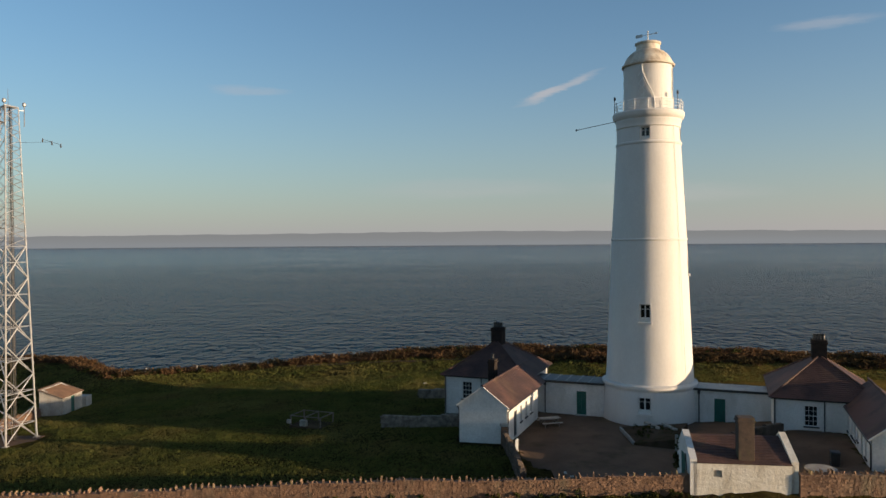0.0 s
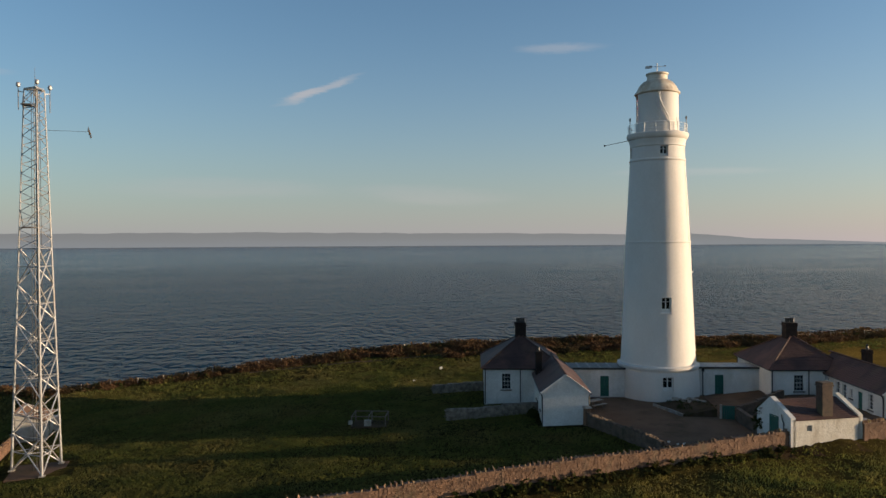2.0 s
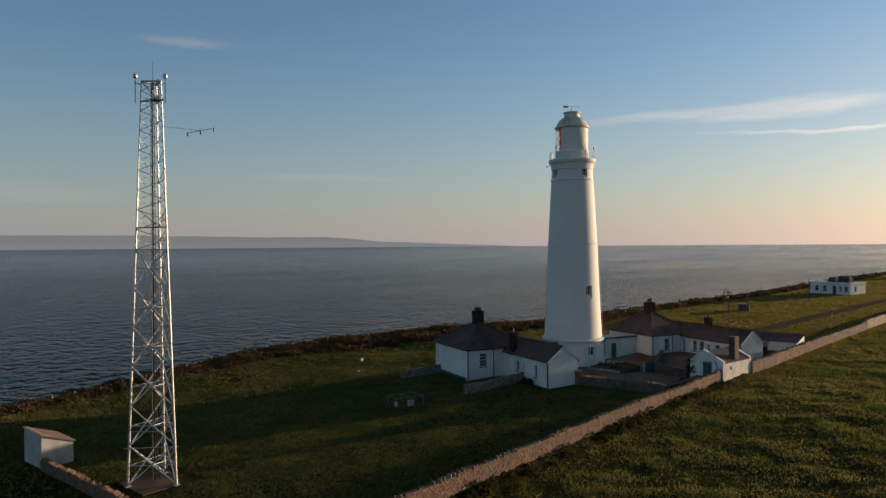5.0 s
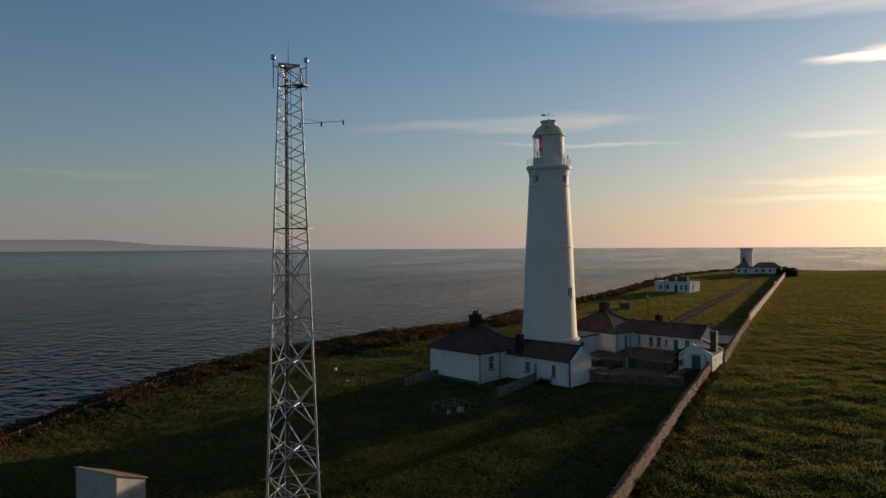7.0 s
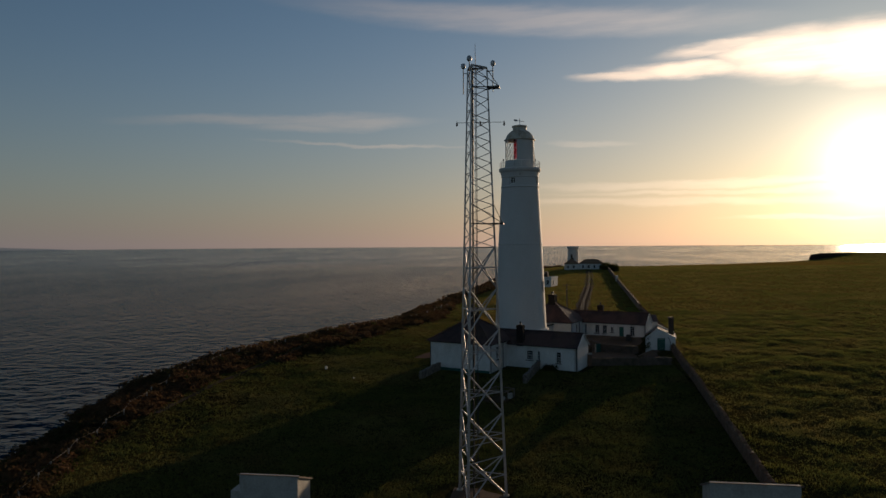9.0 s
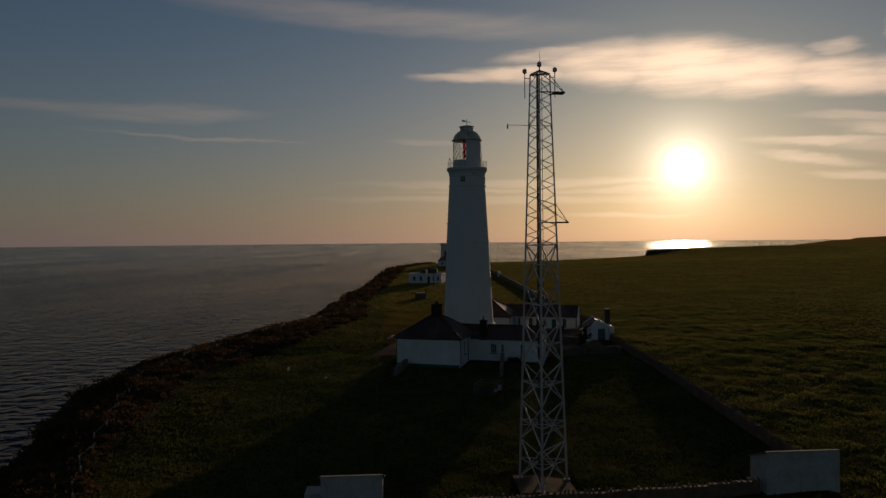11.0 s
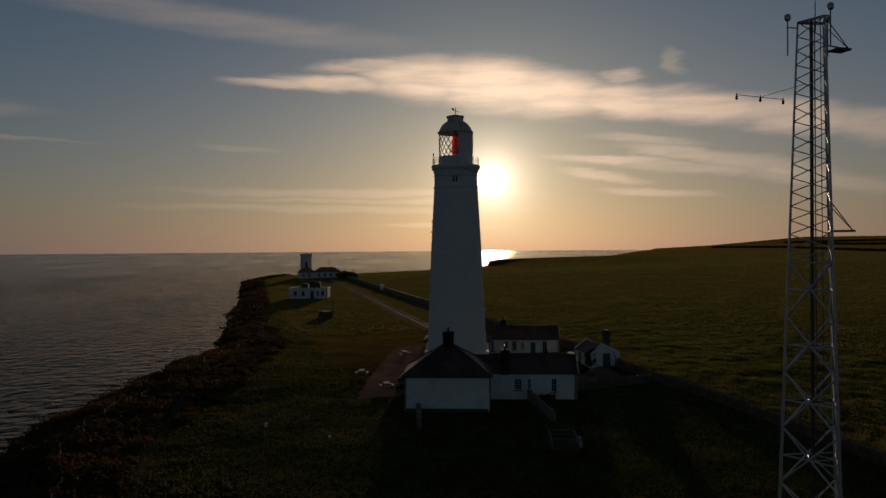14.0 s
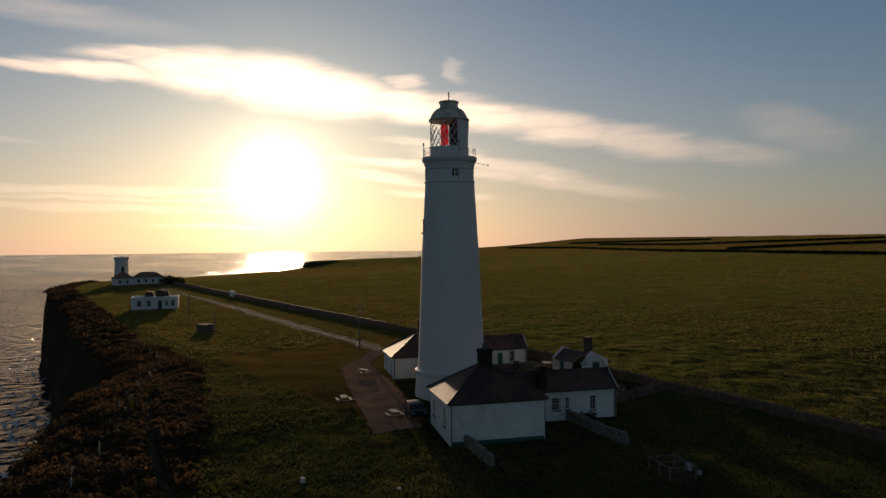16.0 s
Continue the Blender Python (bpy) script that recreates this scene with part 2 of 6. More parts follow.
TIMBER = material("weathered_timber", [(0.20, 0.15, 0.11), (0.13, 0.10, 0.078)], 4.0, 0.85, bump=0.006, stretch=(1, 1, 5))
RUST = material("oxide_dome_paint", [(0.66, 0.60, 0.50), (0.50, 0.40, 0.28)], 0.9, 0.6, bump=0.01, fine=5, stain=(0.17, 0.095, 0.05), stain_scale=1.0)
CARBLACK = material("dark_car_paint", [(0.012, 0.014, 0.018), (0.02, 0.022, 0.026)], 1.0, 0.4, spec=0.2)
RUBBER = material("rubber", [(0.02, 0.02, 0.02), (0.03, 0.03, 0.03)], 4.0, 0.8)
PALE = material("pale_slab", [(0.40, 0.37, 0.32), (0.29, 0.265, 0.23)], 2.0, 0.85, spec=0.1, bump=0.004)


def leafy(m, share):
    """Lets part of the light through thin leaves."""
    tree = m.node_tree
    p = next(k for k in tree.nodes if k.type == "BSDF_PRINCIPLED")
    o_ = next(k for k in tree.nodes if k.type == "OUTPUT_MATERIAL")
    tl_, mx_ = tree.nodes.new("ShaderNodeBsdfTranslucent"), tree.nodes.new("ShaderNodeMixShader")
    tree.links.new(p.inputs["Base Color"].links[0].from_socket, tl_.inputs[0])
    if p.inputs["Normal"].links:
        tree.links.new(p.inputs["Normal"].links[0].from_socket, tl_.inputs[1])
    mx_.inputs[0].default_value = share
    tree.links.new(p.outputs[0], mx_.inputs[1])
    tree.links.new(tl_.outputs[0], mx_.inputs[2])
    tree.links.new(mx_.outputs[0], o_.inputs[0])
    return m


GRASSBLADE = material("grass_blades", [(0.142, 0.142, 0.038), (0.184, 0.160, 0.053), (0.095, 0.108, 0.031)], 0.35, 0.85, fine=3, world_space=True, spec=0.0, stain=(0.1075, 0.07052, 0.03096), stain_scale=0.16)
BRACKEN = material("bracken", [(0.095, 0.052, 0.0265), (0.053, 0.040, 0.018), (0.130, 0.073, 0.035)], 0.5, 0.9, fine=4, world_space=True, spec=0.1)
LEAFDARK = material("dark_foliage", [(0.035, 0.045, 0.015), (0.065, 0.062, 0.022)], 0.6, 0.85, fine=4, world_space=True, spec=0.0)

# strawier than the lawn blades, and lightened for the low sun on the field
PASTURE = material("pasture_blades", [(0.205, 0.198, 0.048), (0.262, 0.220, 0.066), (0.137, 0.150, 0.038)], 0.35, 0.85, fine=3, world_space=True, spec=0.0, stain=(0.14, 0.092, 0.040), stain_scale=0.16)
leafy(GRASSBLADE, 0.32)
leafy(PASTURE, 0.4)
leafy(BRACKEN, 0.35)
leafy(LEAFDARK, 0.3)


def glass_material(name, colour, rough=0.05, clear=0.0):
    m = bpy.data.materials.new(name)
    m.use_nodes = True
    n = Nodes(m.node_tree)
    p = n.add("ShaderNodeBsdfPrincipled")
    n.put(p, "Base Color", rgb(*colour))
    n.put(p, "Roughness", rough)
    n.put(p, "IOR", 1.45)
    n.put(p, "Transmission Weight", clear)
    o = n.add("ShaderNodeOutputMaterial")
    n.put(o, 0, p.outputs[0])
    return m


CARGLASS = glass_material("car_glass", (0.012, 0.013, 0.015), 0.4, 0.0)
PANE = glass_material("window_glass", (0.012, 0.014, 0.016), 0.06, 0.0)
CLEAR = glass_material("lantern_glass", (0.97, 0.98, 0.97), 0.0, 1.0)
CLEAR.node_tree.nodes["Principled BSDF"].inputs["IOR"].default_value = 1.02
RED = bpy.data.materials.new("red_glass")
RED.use_nodes = True
n = Nodes(RED.node_tree)
tl, tr_, gl, mx, mx2, o = n.add("ShaderNodeBsdfTranslucent"), n.add("ShaderNodeBsdfTransparent"), n.add("ShaderNodeBsdfGlossy"), n.add("ShaderNodeMixShader"), n.add("ShaderNodeMixShader"), n.add("ShaderNodeOutputMaterial")
n.put(tl, 0, rgb(0.30, 0.010, 0.012))
n.put(tr_, 0, rgb(0.38, 0.014, 0.018))
n.put(gl, 1, 0.1)
n.put(mx, 0, 0.85)
n.put(mx, 1, tl.outputs[0])
n.put(mx, 2, tr_.outputs[0])
n.put(mx2, 0, 0.04)
n.put(mx2, 1, mx.outputs[0])
n.put(mx2, 2, gl.outputs[0])
n.put(o, 0, mx2.outputs[0])


def ground_material():
    """Cliff-top turf: green sward, straw tussocks and bare patches; rock where it falls away."""
    m = bpy.data.materials.new("cliff_top_turf")
    m.use_nodes = True
    n = Nodes(m.node_tree)
    geo = n.add("ShaderNodeNewGeometry")
    pos = geo.outputs["Position"]
    flatpos = n.scalevec(pos, (1, 1, 0.2))
    big = n.noise(flatpos, 0.035, 4, 0.55)
    mid = n.noise(flatpos, 0.28, 5, 0.6)
    small = n.noise(n.scalevec(flatpos, (1.0, 1.5, 1)), 1.7, 5, 0.65)
    fine = n.noise(flatpos, 9.0, 4, 0.65)
    c = n.mix(n.ramp(mid, 0.35, 0.65), rgb(0.027, 0.0252, 0.0125), rgb(0.0468, 0.0396, 0.0172))
    c = n.mix(n.ramp(big, 0.42, 0.62, 0, 0.7), c, rgb(0.069, 0.060, 0.021))
    c = n.mix(n.ramp(small, 0.5, 0.66, 0, 0.9), c, rgb(0.09, 0.078, 0.0275))
    c = n.mix(n.ramp(small, 0.47, 0.32, 0, 0.85), c, rgb(0.0144, 0.0135, 0.0072))
    east = n.add("ShaderNodeSeparateXYZ")
    n.put(east, 0, pos)
    # eastward straw, with golden backlight put into the turf colour
    c = n.mix(n.math("MULTIPLY", n.ramp(east.outputs[0], -5.0, 95.0), n.ramp(mid, 0.3, 0.6, 0.35, 0.75)), c, rgb(0.185, 0.128, 0.036))
    # field side lightened: strawier grass, plus its low sun put into the colour
    c = n.mix(n.ramp(east.outputs[1], 48.6, 46.6, 0.0, 0.4), c, n.mix(small, rgb(0.052, 0.046, 0.017), rgb(0.125, 0.102, 0.034)))
    c = n.mix(1.0, c, n.mix(fine, rgb(0.55, 0.55, 0.55), rgb(1.5, 1.5, 1.5)), "MULTIPLY")
    up = n.add("ShaderNodeSeparateXYZ")
    n.put(up, 0, geo.outputs["True Normal"])
    band = n.noise(n.scalevec(pos, (0.25, 0.25, 2.6)), 0.6, 5, 0.6)
    rock = n.mix(band, rgb(0.058, 0.040, 0.030), rgb(0.125, 0.085, 0.06))
    rock = n.mix(n.ramp(n.noise(pos, 0.35, 5, 0.6), 0.45, 0.7), rock, rgb(0.055, 0.043, 0.026))
    steep = n.math("ADD", up.outputs[2], n.math("MULTIPLY", n.math("SUBTRACT", n.noise(pos, 0.3, 4, 0.6), 0.5), 0.5))
    c = n.mix(n.ramp(steep, 0.80, 0.62), c, rock)
    p = n.add("ShaderNodeBsdfPrincipled")
    n.put(p, "Base Color", c)
    n.put(p, "Roughness", 0.95)
    n.put(p, "Specular IOR Level", 0.0)
    b = n.add("ShaderNodeBump")
    n.put(b, "Strength", 1.0)
    n.put(b, "Distance", 0.6)
    n.put(b, "Height", n.math("ADD", n.math("MULTIPLY", small, 1.4), n.math("MULTIPLY", fine, 0.6)))
    n.put(p, "Normal", b.outputs[0])
    o = n.add("ShaderNodeOutputMaterial")
    n.put(o, 0, p.outputs[0])
    leafy(m, 0.35)
    fuzz, both = n.add("ShaderNodeBsdfSheen"), n.add("ShaderNodeAddShader")
    n.put(fuzz, 0, n.mix(1.0, c, rgb(0.65, 0.60, 0.48), "MULTIPLY"))
    n.put(fuzz, "Roughness", 0.55)
    n.put(both, 0, next(k for k in n.t.nodes if k.type == "MIX_SHADER").outputs[0])
    n.put(both, 1, fuzz.outputs[0])
    n.put(o, 0, both.outputs[0])
    return m


def sea_material():
    m = bpy.data.materials.new("sea_water")
    m.use_nodes = True
    n = Nodes(m.node_tree)
    geo = n.add("ShaderNodeNewGeometry")
    pos = n.scalevec(geo.outputs["Position"], (1, 1, 0))
    swell = n.noise(n.scalevec(pos, (0.03, 0.045, 1)), 1.0, 3, 0.5)
    mid = n.noise(n.scalevec(pos, (0.20, 0.15, 1)), 1.0, 2, 0.5)
    chop = n.noise(n.scalevec(pos, (0.55, 0.42, 1)), 1.0, 3, 0.6)
    drift = n.noise(n.scalevec(pos, (0.002, 0.006, 1)), 1.0, 4, 0.6)
    c = n.mix(drift, rgb(0.003, 0.024, 0.053), rgb(0.005, 0.032, 0.067))
    p = n.add("ShaderNodeBsdfPrincipled")
    n.put(p, "Base Color", c)
    n.put(p, "Roughness", n.ramp(drift, 0.3, 0.7, 0.09, 0.16))
    n.put(p, "IOR", 1.075)
    b = n.add("ShaderNodeBump")
    n.put(b, "Strength", 1.0)
    n.put(b, "Distance", n.ramp(n.vec("LENGTH", pos, out=1), 350.0, 1800.0, 5.0, 1.15))
    n.put(b, "Height", n.math("ADD", n.math("ADD", n.math("MULTIPLY", swell, 1.6), n.math("MULTIPLY", mid, 2.0)), n.math("MULTIPLY", chop, 0.25)))
    n.put(p, "Normal", b.outputs[0])
    o = n.add("ShaderNodeOutputMaterial")
    n.put(o, 0, p.outputs[0])
    return m


# ---------------------------------------------------------------- mesh writer
class B:
    """Verts and faces of one mesh."""

    def __init__(self):
        self.v, self.f, self.smooth = [], [], False

    def quad(self, *pts):
        k = len(self.v)
        self.v += [tuple(p) for p in pts]
        self.f.append(tuple(range(k, k + len(pts))))
        return self

    def box(self, x0, x1, y0, y1, z0, z1, m=None, taper=0.0):
        k = len(self.v)
        c = [(x0, y0, z0), (x1, y0, z0), (x1, y1, z0), (x0, y1, z0), (x0 + taper, y0 + taper, z1), (x1 - taper, y0 + taper, z1), (x1 - taper, y1 - taper, z1), (x0 + taper, y1 - taper, z1)]
        self.v += [tuple(m @ Vector(p)) for p in c] if m else c
        self.f += [tuple(k + i for i in q) for q in ((0, 3, 2, 1), (4, 5, 6, 7), (0, 1, 5, 4), (1, 2, 6, 5), (2, 3, 7, 6), (3, 0, 4, 7))]
        return self

    def prism(self, outline, z0, z1):
        """outline: points (x, y) anticlockwise."""
        k, n_ = len(self.v), len(outline)
        self.v += [(x, y, z0) for x, y in outline] + [(x, y, z1) for x, y in outline]
        self.f += [tuple(range(k + n_ - 1, k - 1, -1)), tuple(range(k + n_, k + 2 * n_))]
        self.f += [(k + i, k + (i + 1) % n_, k + n_ + (i + 1) % n_, k + n_ + i) for i in range(n_)]
        return self

    def lathe(self, profile, seg=48, a0=0.0, a1=360.0, cx=0.0, cy=0.0, caps=True):
        """profile: (radius, z) from below upwards, turned about the upright axis."""
        whole = abs(a1 - a0) >= 359.9
        cols = seg if whole else seg + 1
        k, n_ = len(self.v), len(profile)
        for i in range(cols):
            a = radians(a0 + (a1 - a0) * i / seg)
            self.v += [(cx + r * math.cos(a), cy + r * math.sin(a), z) for r, z in profile]
        for i in range(seg):
            j = (i + 1) % cols
            for h in range(n_ - 1):
                self.f.append((k + i * n_ + h, k + j * n_ + h, k + j * n_ + h + 1, k + i * n_ + h + 1))
        if whole and caps:
            if profile[0][0] > 0.001:
                self.f.append(tuple(k + i * n_ for i in range(seg - 1, -1, -1)))
            if profile[-1][0] > 0.001:
                self.f.append(tuple(k + i * n_ + n_ - 1 for i in range(seg)))
        self.smooth = True
        return self

    def tube(self, p, q, r, seg=6, r2=None):
        p, q = Vector(p), Vector(q)
        axis = (q - p).normalized()
        s = axis.orthogonal().normalized()
        t = axis.cross(s)
        k = len(self.v)
        for end, rr in ((p, r), (q, r if r2 is None else r2)):
            self.v += [tuple(end + rr * (math.cos(2 * math.pi * i / seg) * s + math.sin(2 * math.pi * i / seg) * t)) for i in range(seg)]
        self.f += [(k + i, k + (i + 1) % seg, k + seg + (i + 1) % seg, k + seg + i) for i in range(seg)]
        self.f += [tuple(range(k + seg - 1, k - 1, -1)), tuple(range(k + seg, k + 2 * seg))]
        return self

    def path(self, pts, r, seg=6):
        for p, q in zip(pts, pts[1:]):
            self.tube(p, q, r, seg)
        return self

    def ring(self, radius, z, r, seg=36, a0=0.0, a1=360.0, cx=0.0, cy=0.0):
        pts = [(cx + radius * math.cos(radians(a0 + (a1 - a0) * i / seg)), cy + radius * math.sin(radians(a0 + (a1 - a0) * i / seg)), z) for i in range(seg + 1)]
        return self.path(pts, r, 5)

    def ball(self, c, r, seg=10, rings=6, squash=1.0):
        prof = [(r * math.sin(math.pi * i / rings), c[2] - squash * r * math.cos(math.pi * i / rings)) for i in range(rings + 1)]
        return self.lathe(prof, seg, cx=c[0], cy=c[1], caps=False)

    def mesh(self, name):
        me = bpy.data.meshes.new(name)
        me.from_pydata(self.v, [], self.f)
        me.validate()
        if self.smooth:
            me.shade_smooth()
            me.set_sharp_from_angle(angle=radians(32))
        return me


def part(name, b, mat, parent=None, label="", bevel=0.0):
    """One mesh object, under a thing or under a part."""
    me = b.mesh(name) if isinstance(b, B) else b
    if not me.materials:
        me.materials.append(mat)
    ob = new(name, me)
    ob.parent = parent
    if bevel:
        bv = ob.modifiers.new("edges", "BEVEL")
        bv.width, bv.segments, bv.limit_method = bevel, 2, "ANGLE"
    return tagged(ob, label)


def thing(name, label, category, m=None, group="", kind=""):
    ob = new(name)
    ob.matrix_world = m or Matrix()
    ob.empty_display_size = 0.3
    return tagged(ob, label, category, group, kind)


def wall_panel(p, q, z0, z1, thick, openings=()):
    """A wall from p to q (x, y), its outer face to the right of that way, with openings (from, to, bottom, top) cut through."""
    b = B()
    p, q = Vector((*p, 0)), Vector((*q, 0))
    run = (q - p)
    length = run.length
    x = run.normalized()
    y = Vector((-x.y, x.x, 0))
    m = Matrix(((x.x, y.x, 0, p.x), (x.y, y.y, 0, p.y), (0, 0, 1, 0), (0, 0, 0, 1)))
    ss = sorted({0.0, length, *[v for o_ in openings for v in o_[:2]]})
    zs = sorted({z0, z1, *[v for o_ in openings for v in o_[2:4]]})
    full = {(i, k) for i in range(len(ss) - 1) for k in range(len(zs) - 1)
            if not any(o_[0] <= ss[i] and ss[i + 1] <= o_[1] and o_[2] <= zs[k] and zs[k + 1] <= o_[3] for o_ in openings)}
    ids = {}

    def at(i, d, k):
        if (i, d, k) not in ids:
            ids[(i, d, k)] = len(b.v)
            b.v.append(tuple(m @ Vector((ss[i], d * thick, zs[k]))))
        return ids[(i, d, k)]

    for i, k in sorted(full):
        b.f.append((at(i, 0, k), at(i + 1, 0, k), at(i + 1, 0, k + 1), at(i, 0, k + 1)))
        b.f.append((at(i + 1, 1, k), at(i, 1, k), at(i, 1, k + 1), at(i + 1, 1, k + 1)))
        if (i - 1, k) not in full:
            b.f.append((at(i, 1, k), at(i, 0, k), at(i, 0, k + 1), at(i, 1, k + 1)))
        if (i + 1, k) not in full:
            b.f.append((at(i + 1, 0, k), at(i + 1, 1, k), at(i + 1, 1, k + 1), at(i + 1, 0, k + 1)))
        if (i, k - 1) not in full:
            b.f.append((at(i, 1, k), at(i + 1, 1, k), at(i + 1, 0, k), at(i, 0, k)))
        if (i, k + 1) not in full:
            b.f.append((at(i, 0, k + 1), at(i + 1, 0, k + 1), at(i + 1, 1, k + 1), at(i, 1, k + 1)))
    return b, m


def sash_window(parent, m, s0, s1, z0, z1, cols=3, rows=4, sill=True):
    """A sash window in a wall panel whose pose is m; it sits back in the opening."""
    f = B()
    t = 0.055
    f.box(s0, s0 + t, 0.10, 0.19, z0, z1, m).box(s1 - t, s1, 0.10, 0.19, z0, z1, m)
    f.box(s0 + t, s1 - t, 0.10, 0.19, z0, z0 + t, m).box(s0 + t, s1 - t, 0.10, 0.19, z1 - t, z1, m)
    for i in range(1, cols):
        x = s0 + (s1 - s0) * i / cols
        f.box(x - 0.014, x + 0.014, 0.125, 0.16, z0 + t, z1 - t, m)
    for i in range(1, rows):
        z = z0 + (z1 - z0) * i / rows
        k = 0.026 if 2 * i == rows else 0.014
        f.box(s0 + t, s1 - t, 0.12, 0.165, z - k, z + k, m)
    win = part("window", f, SASH, parent)
    part("pane", B().box(s0 + t, s1 - t, 0.142, 0.150, z0 + t, z1 - t, m), PANE, win)
    if sill:
        part("sill", B().box(s0 - 0.1, s1 + 0.1, -0.09, 0.10, z0 - 0.11, z0 - 0.002, m), BLACK, win, "dark slate window sill")
    return win


def plank_door(parent, m, s0, s1, z0, z1, mat=None, label="green plank door"):
    paint = mat or GREEN
    door = part("door", B().box(s0, s1, 0.13, 0.15, z0, z1, m), paint, parent, label)
    for i in range(6):
        a, c = s0 + (s1 - s0) * i / 6, s0 + (s1 - s0) * (i + 1) / 6
        part("board", B().box(a + 0.006, c - 0.006, 0.09, 0.129, z0 + 0.02, z1 - 0.02, m), paint, door)
    part("handle", B().box(s1 - 0.16, s1 - 0.10, 0.05, 0.09, z0 + 0.95, z0 + 1.1, m), BLACK, door, "black iron handle")
    return door


def courses(corner_a, corner_b, top_b, top_a, step=0.24, lift=0.025):
    """A roof slope of overlapping slate courses from the eave (a to b) up to the ridge (top)."""
    a, b_, tb, ta = (Vector(p) for p in (corner_a, corner_b, top_b, top_a))
    n_ = max(2, int(((ta + tb) / 2 - (a + b_) / 2).length / step))
    normal = (b_ - a).cross(ta - a)
    if normal.length < 1e-6:
        normal = (b_ - a).cross(tb - a)
    normal.normalize()
    b = B()
    up = normal * lift
    for i in range(n_):
        f0, f1 = i / n_, (i + 1) / n_
        if i == 0:
            b.v += [tuple(a - up * 0.3), tuple(b_ - up * 0.3)]
        b.v += [tuple(a.lerp(ta, f0) + up), tuple(b_.lerp(tb, f0) + up), tuple(a.lerp(ta, f1)), tuple(b_.lerp(tb, f1))]
    b.f = [(2 * k, 2 * k + 1, 2 * k + 3, 2 * k + 2) for k in range(len(b.v) // 2 - 1)]
    return b


def chimney(parent, x, y, z0, z1, wx, wy, pots=2, name="chimney", mat=None):
    c = B().box(x - wx / 2, x + wx / 2, y - wy / 2, y + wy / 2, z0, z1 - 0.32)
    c.box(x - wx / 2 - 0.07, x + wx / 2 + 0.07, y - wy / 2 - 0.07, y + wy / 2 + 0.07, z1 - 0.32, z1 - 0.2)
    c.box(x - wx / 2 - 0.02, x + wx / 2 + 0.02, y - wy / 2 - 0.02, y + wy / 2 + 0.02, z1 - 0.2, z1)
    ch = part(name, c, mat or BRICK, parent, "brown brick chimney stack" if mat else "sooty brick chimney stack", bevel=0.02)
    for i in range(pots):
        px = x + (i - (pots - 1) / 2) * wx * 0.62 / max(1, pots - 1) if pots > 1 else x
        part("chimney_pot", B().lathe([(0.13, z1 - 0.02), (0.15, z1 + 0.08), (0.12, z1 + 0.14), (0.115, z1 + 0.4), (0.145, z1 + 0.44), (0.10, z1 + 0.5)], 10, cx=px, cy=y), BLACK, ch, "dark clay chimney pot")
    return ch


# ---------------------------------------------------------------- ground
EDGE = [(-2600, 700), (-400, 200), (-80, 138), (-68, 131), (-60, 120), (-51, 110), (-38, 114.5), (-21, 118), (-8, 120.5), (4.6, 118.5), (14, 114), (36, 107), (54, 99), (90, 96), (117, 94),
        (157, 90), (188, 88.5), (250, 84), (283, 75), (310, 58), (378, -10), (470, -108), (494, -122), (506, -133), (530, -175), (640, -330), (900, -560), (1500, -1000), (2700, -1900)]
EX, EY = np.array([e[0] for e in EDGE], float), np.array([e[1] for e in EDGE], float)


def soft_noise(x, y, s, seed=0.0):
    x, y = np.asarray(x, float) * s + seed, np.asarray(y, float) * s - seed
    return (np.sin(x * 1.7 + 1.3 * np.sin(y * 0.9 + seed)) + np.sin(y * 2.1 + 1.1 * np.sin(x * 1.3)) + 0.5 * np.sin(x * 4.3 + y * 3.1) + 0.4 * np.sin(x * 5.1 - y * 6.3 + 2 * np.sin(y * 2.2))) / 2.9


def edge_y(x):
    return np.interp(x, EX, EY) + 0.9 * soft_noise(x, x * 0.3, 0.21, 3.0) + 0.5 * soft_noise(x, x * 0.7, 0.9, 1.0)


def wall_line(x):
    """The field wall, along the landward side of the station."""
    return 48.5 - 0.034 * x - 0.95 * np.clip((x - 11.0) / 4.0, 0, 1) * np.clip((62.0 - x) / 40.0, 0, 1)


